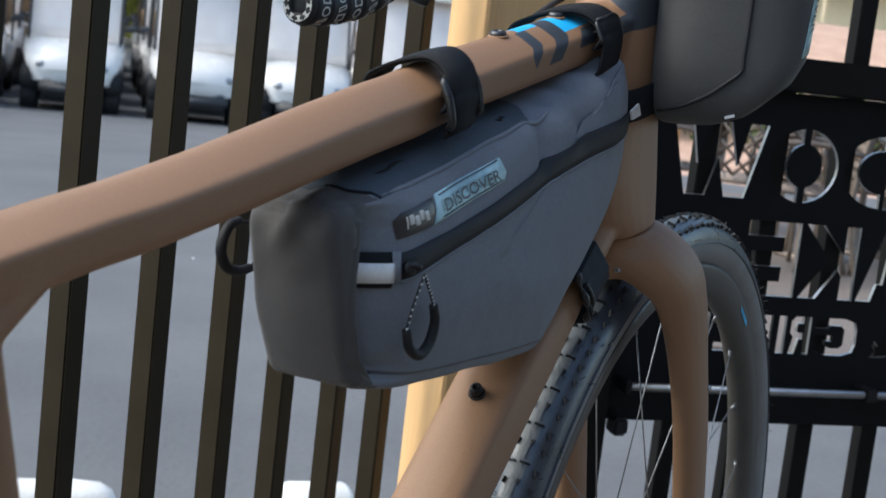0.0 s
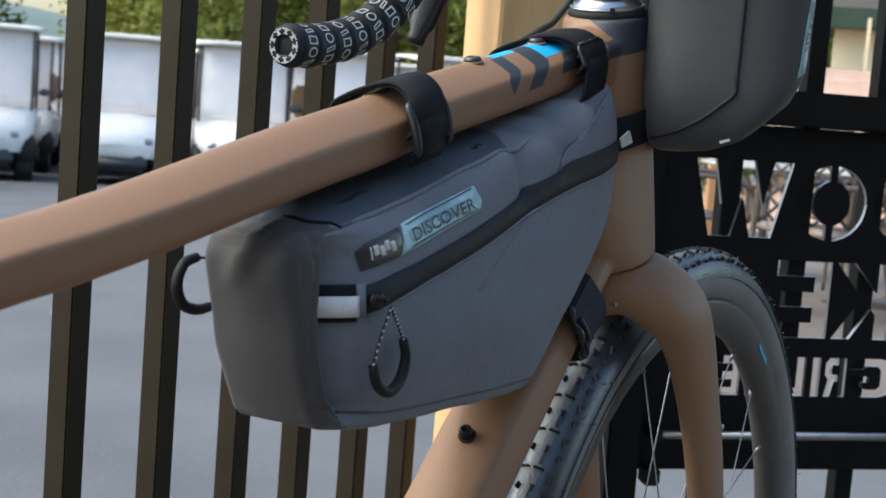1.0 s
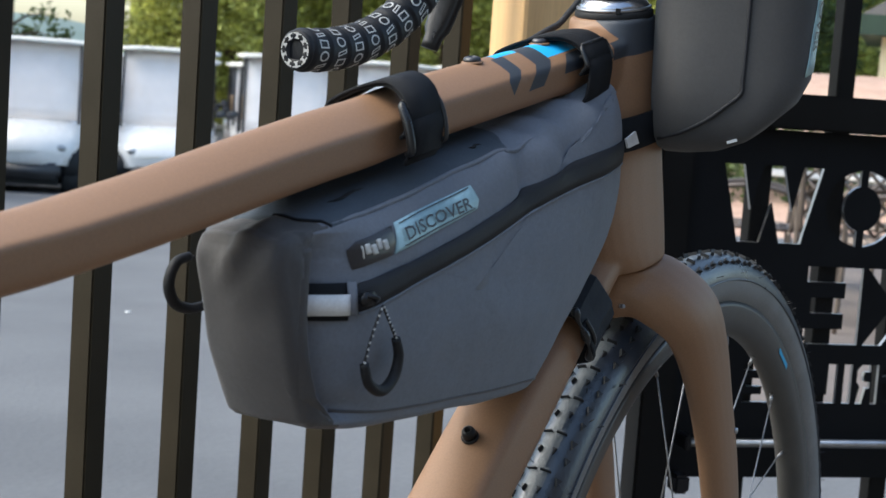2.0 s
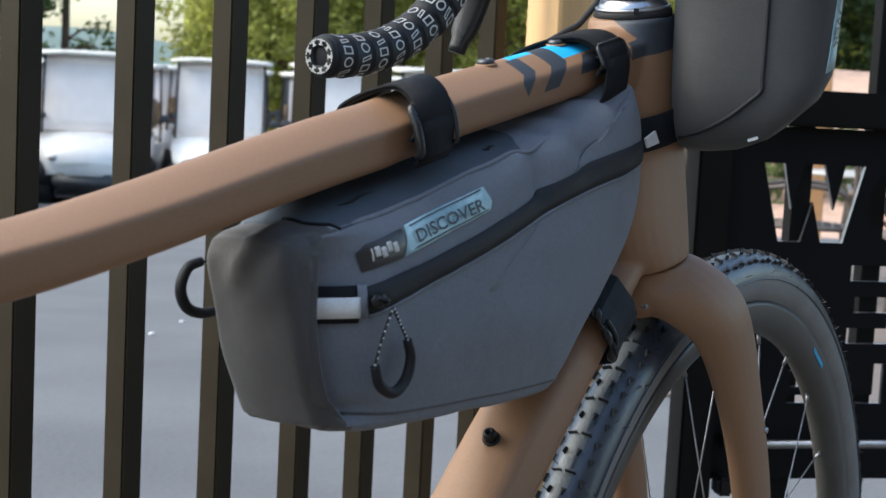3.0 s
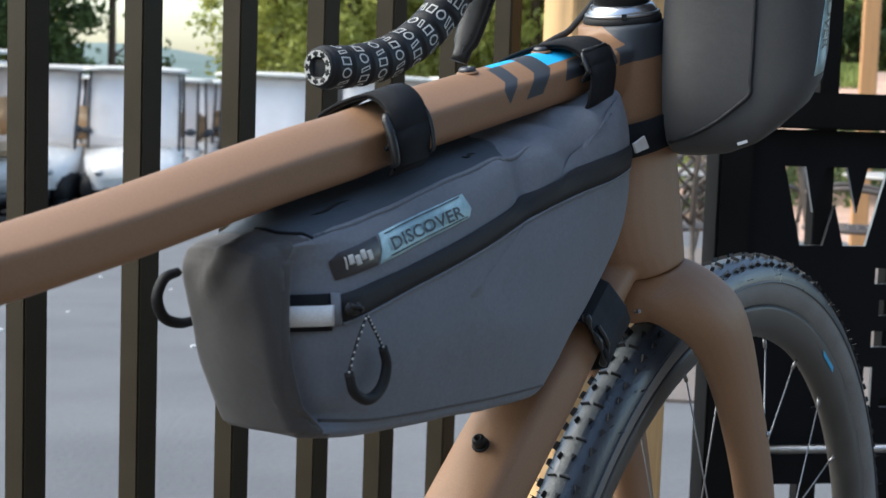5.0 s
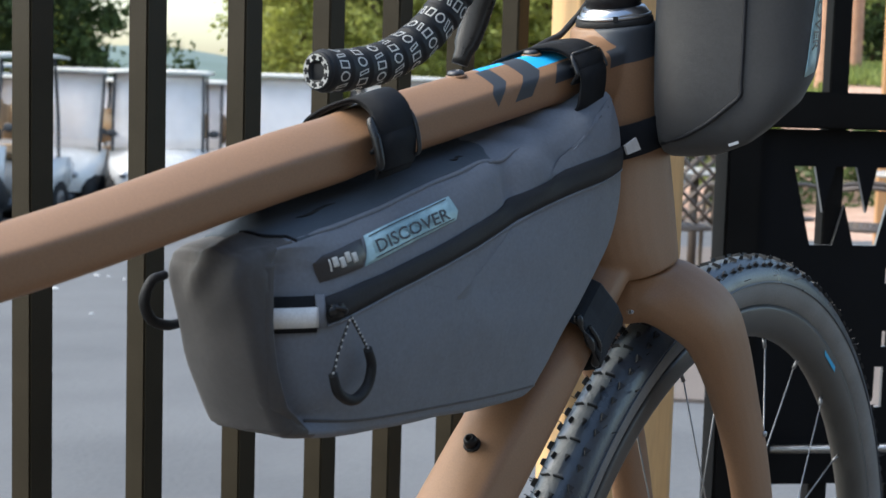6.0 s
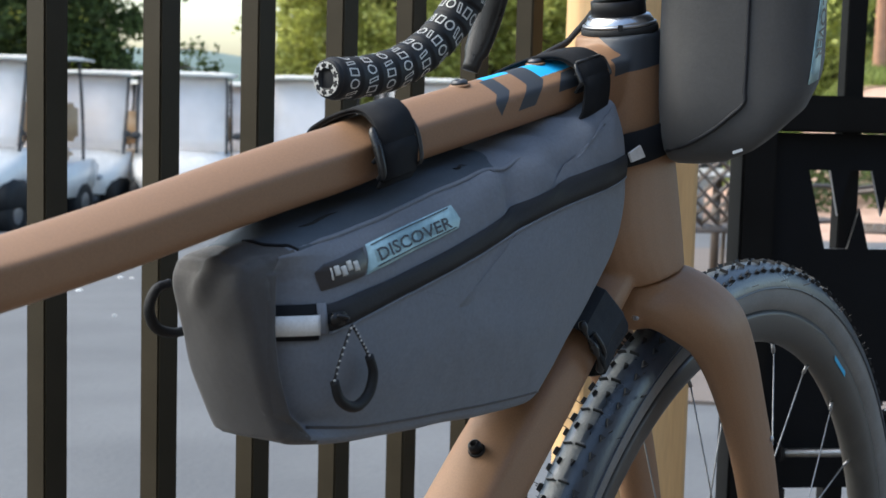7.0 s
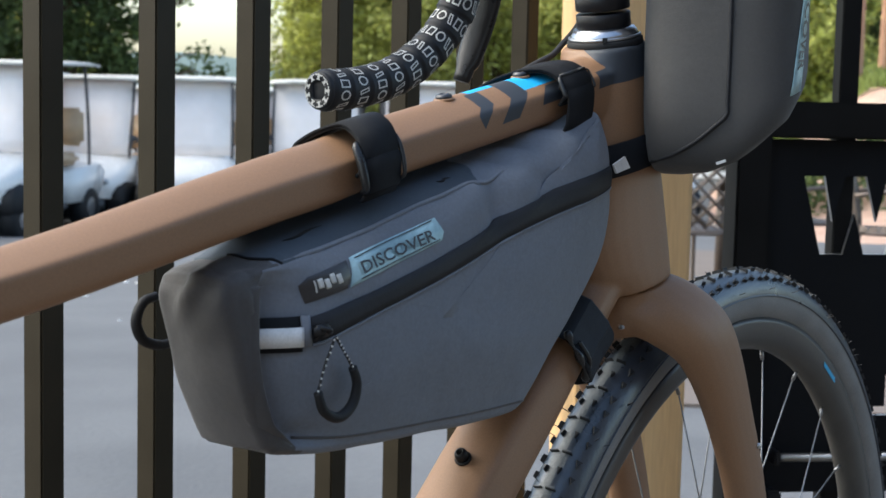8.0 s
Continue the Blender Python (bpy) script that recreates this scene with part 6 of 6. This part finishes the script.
# ---------- trees ----------
def tree(at, height, spread, leaves, leaf, rnd, base=0.9, bark=M_bark, trunk_r=0.16, count=110, per=70):
    x, y, z = at
    t = thing("tree", (x, y, z), "leafy broadleaf tree beyond the parked carts" if leaves is M_leaf else "tree beyond the lot, shade painted into its dark leaves", "tree", "trees round the lot")
    bm = bmesh.new()
    lean = Vector((rnd.uniform(-0.06, 0.06), rnd.uniform(-0.06, 0.06), 1)) * height
    top = Vector((x, y, z)) + lean * 0.85
    tube(bm, [Vector((x, y, z - 0.1)), Vector((x, y, z)) + lean * 0.3, Vector((x, y, z)) + lean * 0.6, top], lambda q: trunk_r * (1 - 0.8 * q), 10, n=14)
    tips = []
    for i in range(14):
        q = rnd.uniform(0.12, 0.8)
        p = Vector((x, y, z)) + lean * q * 0.85
        a = rnd.uniform(0, 6.283)
        r = spread * rnd.uniform(0.55, 0.95) * (1 - 0.5 * q)
        e = p + Vector((math.cos(a) * r, math.sin(a) * r, r * rnd.uniform(-0.05, 0.6)))
        tube(bm, [p, p.lerp(e, 0.5) + Vector((0, 0, 0.12 * r)), e], lambda s, w=trunk_r * 0.4 * (1 - q * 0.6): w * (1 - 0.85 * s), 6, n=8)
        tips.append(e)
    part("trunk", bm, bark, t, "brown trunk and limbs")
    verts, faces = [], []
    for i in range(count):
        if i < len(tips):
            c = tips[i]
        else:
            while True:
                u = Vector((rnd.uniform(-1, 1), rnd.uniform(-1, 1), rnd.uniform(-1, 1)))
                if 0.35 < u.length < 1:
                    break
            c = Vector((x + u.x * spread, y + u.y * spread, z + base + (height - base) * (0.5 + 0.5 * u.z)))
        size = spread * rnd.uniform(0.12, 0.24)
        for j in range(per):
            o = Vector((rnd.gauss(0, 1), rnd.gauss(0, 1), rnd.gauss(0, 0.7))) * size * 0.6
            p = c + o
            a = Vector((rnd.gauss(0, 1), rnd.gauss(0, 1), rnd.gauss(0, 1))).normalized()
            b = a.cross(Vector((rnd.gauss(0, 1), rnd.gauss(0, 1), rnd.gauss(0, 1)))).normalized()
            s = leaf * rnd.uniform(0.6, 1.4)
            k = len(verts)
            verts += [p - a * s, p + b * s * 0.45, p + a * s, p - b * s * 0.45]
            faces.append((k, k + 1, k + 2, k + 3))
    me = bpy.data.meshes.new("crown")
    at_v = Vector((x, y, z))
    me.from_pydata([tuple(v - at_v) for v in verts], [], faces)
    me.materials.append(leaves)
    ob = new("crown", me)
    ob.parent = t
    ob["kind"] = "stuff"
    return t


def out_at(heading, dist):
    h = radians(heading)
    p = EYE0 + Vector((math.cos(h), math.sin(h))) * dist
    return (p.x, p.y, ground_z(p.x, p.y))


rt = random.Random(5)
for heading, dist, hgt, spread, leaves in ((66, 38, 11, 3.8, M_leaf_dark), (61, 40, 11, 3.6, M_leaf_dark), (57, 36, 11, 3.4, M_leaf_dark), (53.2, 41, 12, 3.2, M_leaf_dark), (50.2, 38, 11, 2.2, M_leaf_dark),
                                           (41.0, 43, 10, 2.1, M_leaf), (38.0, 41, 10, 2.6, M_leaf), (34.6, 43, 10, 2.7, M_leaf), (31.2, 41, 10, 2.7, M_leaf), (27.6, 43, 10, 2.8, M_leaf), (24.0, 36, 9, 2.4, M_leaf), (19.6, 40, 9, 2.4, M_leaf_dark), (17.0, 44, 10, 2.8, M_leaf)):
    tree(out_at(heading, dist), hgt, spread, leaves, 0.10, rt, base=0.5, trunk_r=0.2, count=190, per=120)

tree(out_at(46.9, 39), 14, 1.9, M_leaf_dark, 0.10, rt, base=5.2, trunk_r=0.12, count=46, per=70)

# low wood behind the trees and a far hazy hill
bm = bmesh.new()
vs, fs = [], []
rh = random.Random(8)
for i in range(52000):
    heading = rh.uniform(8, 42.6) if rh.random() < 0.64 else rh.uniform(48.6, 70)
    x, y, z = out_at(heading, rh.uniform(47, 56))
    zz = z + rh.uniform(0, 1) ** 1.3 * (6.5 if heading < 44 else 7)
    p = Vector((x, y, zz))
    a = Vector((rh.gauss(0, 1), rh.gauss(0, 1), rh.gauss(0, 1))).normalized()
    b = a.cross(Vector((rh.gauss(0, 1), rh.gauss(0, 1), rh.gauss(0, 1)))).normalized()
    s = rh.uniform(0.14, 0.34)
    k = len(vs)
    vs += [p - a * s, p + b * s * 0.5, p + a * s, p - b * s * 0.5]
    fs.append((k, k + 1, k + 2, k + 3))
bm.free()
me = bpy.data.meshes.new("far_woods")
me.from_pydata([tuple(v) for v in vs], [], fs)
me.materials.append(M_leaf)
tagged(new("far_woods", me), "dense green woodland behind the lot", "woods", kind="stuff")

bm = bmesh.new()
ridge = []
for i in range(60):
    h = radians(20 + i)
    r = 620
    z = 12 + 9 * noise.noise(Vector((i * 0.13, 0, 0))) + 0.35 * max(0, i - 27)
    ridge.append((EYE0.x + math.cos(h) * r, EYE0.y + math.sin(h) * r, z))
rows = [[bm.verts.new((x * q, y * q, z * w - 2 * (1 - w))) for x, y, z in ridge] for q, w in ((0.8, 0.0), (0.88, 0.45), (0.95, 0.85), (1.0, 1.0), (1.1, 0.0))]
for a, b in zip(rows, rows[1:]):
    for i in range(len(ridge) - 1):
        bm.faces.new((a[i], a[i + 1], b[i + 1], b[i]))
solid("backdrop", bm, M_hill, "hazy blue wooded hill in the distance", "hill", smooth=True)

# ---------- planted bank, building and furniture past the gate ----------
def bank_rise(h, i):
    """How high the bank stands at a heading, i steps up its slope."""
    return 2.45 / (1 + math.exp(-(i - 6.5) * 0.8)) * min(1, (27 - h) / 6 if h > 21 else 1)


bm = bmesh.new()
rows = []
for i in range(14):
    dist = 15 + i * 1.1
    row = []
    for j in range(24):
        h = 4 + j * 0.98
        x, y, z = out_at(h, dist)
        row.append(bm.verts.new((x, y, z - 0.05 + bank_rise(h, i) + 0.05 * noise.noise(Vector((x, y, 0)) * 1.3))))
    rows.append(row)
for a, b in zip(rows, rows[1:]):
    for i in range(23):
        bm.faces.new((a[i], a[i + 1], b[i + 1], b[i]))
bank = solid("planting_bank", bm, M_mulch, "bank of pinkish brown mulch with grass on top", "bank", smooth=True)
vs, fs = [], []
for i in range(9000):
    h = rh.uniform(19.3, 26)
    dist = rh.uniform(24.6, 29)
    x, y, z = out_at(h, dist)
    p = Vector((x, y, z - 0.05 + bank_rise(h, (dist - 15) / 1.1)))
    a = Vector((rh.gauss(0, 0.3), rh.gauss(0, 0.3), 1)).normalized() * rh.uniform(0.06, 0.2)
    b = Vector((rh.gauss(0, 1), rh.gauss(0, 1), 0)).normalized() * 0.025
    k = len(vs)
    vs += [p - b, p + b, p + a]
    fs.append((k, k + 1, k + 2))
me = bpy.data.meshes.new("grass")
me.from_pydata([tuple(v) for v in vs], [], fs)
me.materials.append(M_grass)
tagged(new("grass", me), "rough green grass on the bank", "grass", kind="stuff")

for heading, dist, r in ((21.6, 26, 0.145), (20.55, 26.5, 0.12)):
    x, y, z = out_at(heading, dist)
    pine = thing("pine_tree", (x, y, 1.0), "reddish bare pine trunk on the grassy bank", "tree", "pines on the bank")
    bm = bmesh.new()
    tube(bm, [(x, y, 0.9), (x + 0.03, y, 2.5), (x - 0.03, y, 6)], lambda q, r=r: r * (1 - 0.25 * q) + 0.4 * max(0, 0.12 - q), 14, n=20)
    part("trunk", bm, M_bark_red, pine, "reddish flaking bark")

vs, fs = [], []
for i in range(5200):
    h = rh.uniform(7, 25.5)
    dist = rh.uniform(19.6, 21.2)
    x, y, z = out_at(h, dist)
    z += bank_rise(h, (dist - 15) / 1.1) - 0.05
    crest = 0.72 + 0.22 * noise.noise(Vector((h * 0.9, 0, 4))) + 0.10 * noise.noise(Vector((h * 3.1, 2, 0)))
    p = Vector((x, y, z + crest * rh.uniform(0.02, 1)))
    a = Vector((rh.gauss(0, 1), rh.gauss(0, 1), rh.gauss(0, 1))).normalized() * rh.uniform(0.04, 0.09)
    b = a.cross(Vector((rh.gauss(0, 1), rh.gauss(0, 1), rh.gauss(0, 1)))).normalized() * 0.035
    k = len(vs)
    vs += [p - a, p + b, p + a, p - b]
    fs.append((k, k + 1, k + 2, k + 3))
me = bpy.data.meshes.new("hedge")
me.from_pydata([tuple(v) for v in vs], [], fs)
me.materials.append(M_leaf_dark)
tagged(new("hedge", me), "low dark green shrubs along the planted bank", "shrubs", kind="stuff")

x, y, z = out_at(19.2, 12.5)
bm = bmesh.new()
box(bm, -0.065, 0.065, -0.065, 0.065, -0.1, 4.0, Matrix.Translation((x, y, z)) @ Matrix.Rotation(radians(25), 4, "Z"))
bevel_sharp(solid("porch_post", bm, M_wood_far, "orange stained square timber post", "post", kind="thing"), 0.012)

house = thing("low_building", (27, 6, 0), "beige stucco building with a dark green eave", "building")
hm = Matrix.Translation(Vector(out_at(13.0, 30.5))) @ Matrix.Rotation(radians(-76), 4, "Z")
bm = bmesh.new()
box(bm, -1.2, 6.5, 0, 4, 0.3, 3.6, hm)
part("wall", bm, M_beige, house, "beige stucco wall", smooth=False)
bm = bmesh.new()
box(bm, -1.6, 7.0, -0.6, 4.6, 3.20, 3.58, hm)
part("eave", bm, M_green, house, "dark green eave board", smooth=False)
bm = bmesh.new()
loft(bm, [[hm @ Vector(p) for p in q] for q in (((-1.6, -0.6, 3.58), (7.0, -0.6, 3.58), (7.0, 4.6, 3.58), (-1.6, 4.6, 3.58)), ((0.5, 1.8, 5.1), (5.0, 1.8, 5.1), (5.0, 2.2, 5.1), (0.5, 2.2, 5.1)))])
part("roof", bm, M_brick, house, "brown hipped roof", smooth=False)
for a in (-0.6, 1.3, 3.6):
    bm = bmesh.new()
    box(bm, a, a + 0.07, -0.66, -0.60, 0.2, 3.4, hm)
    part("downpipe", bm, M_beige, house, "thin beige downpipe", smooth=False)


# patio slab under the tables and chairs
bm = bmesh.new()
slab = []
for i in range(15):
    ends = [Vector(out_at(27.95 - 24.0 * i / 14, r)) for r in (5.0, 8.0, 11.0, 14.5)]
    slab.append([p - Vector((0, 0, 0.10)) for p in ends] + [p + Vector((0, 0, 0.012)) for p in ends[::-1]])
loft(bm, slab)
solid("pavement", bm, M_patio, "pinkish brown concrete patio slab past the gate", "pavement")


def patio_chair():
    """Cast-metal chair with a lattice back, facing -y at the origin."""
    c = thing("patio_chair", (0, 0, 0), "bronze cast-metal patio chair with lattice back", "chair", "patio chairs past the gate")
    for x in (-0.24, 0.24):
        bm = bmesh.new()
        tube(bm, [(x, -0.24, 0), (x, -0.23, 0.3), (x, -0.22, 0.42)], 0.013, 8)
        part("leg", bm, M_chair, c)
        bm = bmesh.new()
        tube(bm, [(x, 0.30, 0), (x, 0.22, 0.42), (x * 0.95, 0.30, 0.92)], 0.014, 8)
        part("leg", bm, M_chair, c)
        bm = bmesh.new()
        tube(bm, [(x * 1.05, 0.24, 0.64), (x * 1.12, 0.0, 0.67), (x * 1.08, -0.22, 0.62), (x, -0.23, 0.42)], 0.014, 8)
        part("armrest", bm, M_chair, c)
    bm = bmesh.new()
    for i in range(9):
        t = -0.22 + 0.055 * i
        tube(bm, [(t, -0.24, 0.43), (t, 0.23, 0.43)], 0.007, 6, n=2)
        tube(bm, [(-0.24, t, 0.43), (0.24, t, 0.43)], 0.007, 6, n=2)
    seat_bars = bm
    bm = bmesh.new()
    ring = [Vector((math.copysign(abs(math.cos(t)) ** 0.6, math.cos(t)) * 0.245, math.copysign(abs(math.sin(t)) ** 0.6, math.sin(t)) * 0.245, 0.43)) for t in (q * 0.2618 for q in range(25))]
    tube(bm, ring, 0.012, 8, n=60)
    seat = part("seat", bm, M_chair, c, "bronze seat frame")
    part("lattice", seat_bars, M_chair, seat, "grid of thin seat bars", kind="stuff")
    bm = bmesh.new()
    for i in range(-5, 9):
        for s in (1, -1):
            pts = []
            for q in (0, 1):
                z = 0.46 + 0.44 * q
                x = s * (-0.40 + 0.088 * i + 0.44 * q)
                pts.append(Vector((x, 0.225 + 0.07 * q, z)))
            a, b = pts
            lo, hi = 0.0, 1.0
            dx = b.x - a.x
            t0, t1 = sorted(((-0.225 - a.x) / dx, (0.225 - a.x) / dx))
            lo, hi = max(lo, t0), min(hi, t1)
            if hi - lo > 0.05:
                tube(bm, [a.lerp(b, lo), a.lerp(b, hi)], 0.0085, 6, n=2)
    lattice = bm
    bm = bmesh.new()
    tube(bm, [(-0.225, 0.225, 0.46), (-0.23, 0.27, 0.70), (-0.225, 0.30, 0.90), (0, 0.305, 0.95), (0.225, 0.30, 0.90), (0.23, 0.27, 0.70), (0.225, 0.225, 0.46)], 0.013, 8, up=Vector((0.1, 1, 0.1)))
    back = part("backrest", bm, M_chair, c, "bronze back frame")
    part("lattice", lattice, M_chair, back, "diamond lattice of thin bars", kind="stuff")
    return c


chair = patio_chair()
chairs = ((27.0, 8.6, 125), (25.5, 8.8, 112), (23.2, 10.4, 60), (19.6, 9.0, 20), (16.2, 8.0, 108), (14.6, 7.6, 200), (12.6, 8.4, 300), (10.6, 8.2, 100), (14.4, 9.8, 220))
for i, (h, dist, turn) in enumerate(chairs):
    x, y, z = out_at(h, dist)
    m = pose(x, y, z + 0.012, 0, 0, turn)
    if i == 0:
        chair.matrix_basis = m
    else:
        copy_thing(chair, m)


def patio_table():
    c = thing("patio_table", (0, 0, 0), "round patio table with pale top and metal pedestal", "table", "patio tables past the gate")
    bm = bmesh.new()
    loft(bm, [oval(Vector((0, 0, z)), Vector((0, 0, 1)), r, r, Vector((1, 0, 0)), 36, 2) for z, r in ((0.715, 0.40), (0.715, 0.44), (0.725, 0.455), (0.735, 0.45), (0.738, 0.43))])
    part("tabletop", bm, M_tabletop, c, "pale round top")
    bm = bmesh.new()
    tube(bm, [(0, 0, 0.03), (0, 0, 0.715)], 0.03, 12, n=2)
    part("pedestal", bm, M_chair, c)
    bm = bmesh.new()
    loft(bm, [oval(Vector((0, 0, z)), Vector((0, 0, 1)), r, r, Vector((1, 0, 0)), 28, 2) for z, r in ((0, 0.24), (0.02, 0.24), (0.035, 0.06))])
    part("base", bm, M_chair, c)
    return c


table = patio_table()
for i, (h, dist) in enumerate(((26.0, 10.4), (17.4, 10.4), (13.6, 8.7), (11.4, 9.3))):
    x, y, z = out_at(h, dist)
    if i == 0:
        table.matrix_basis = pose(x, y, z + 0.012)
    else:
        copy_thing(table, pose(x, y, z + 0.012))
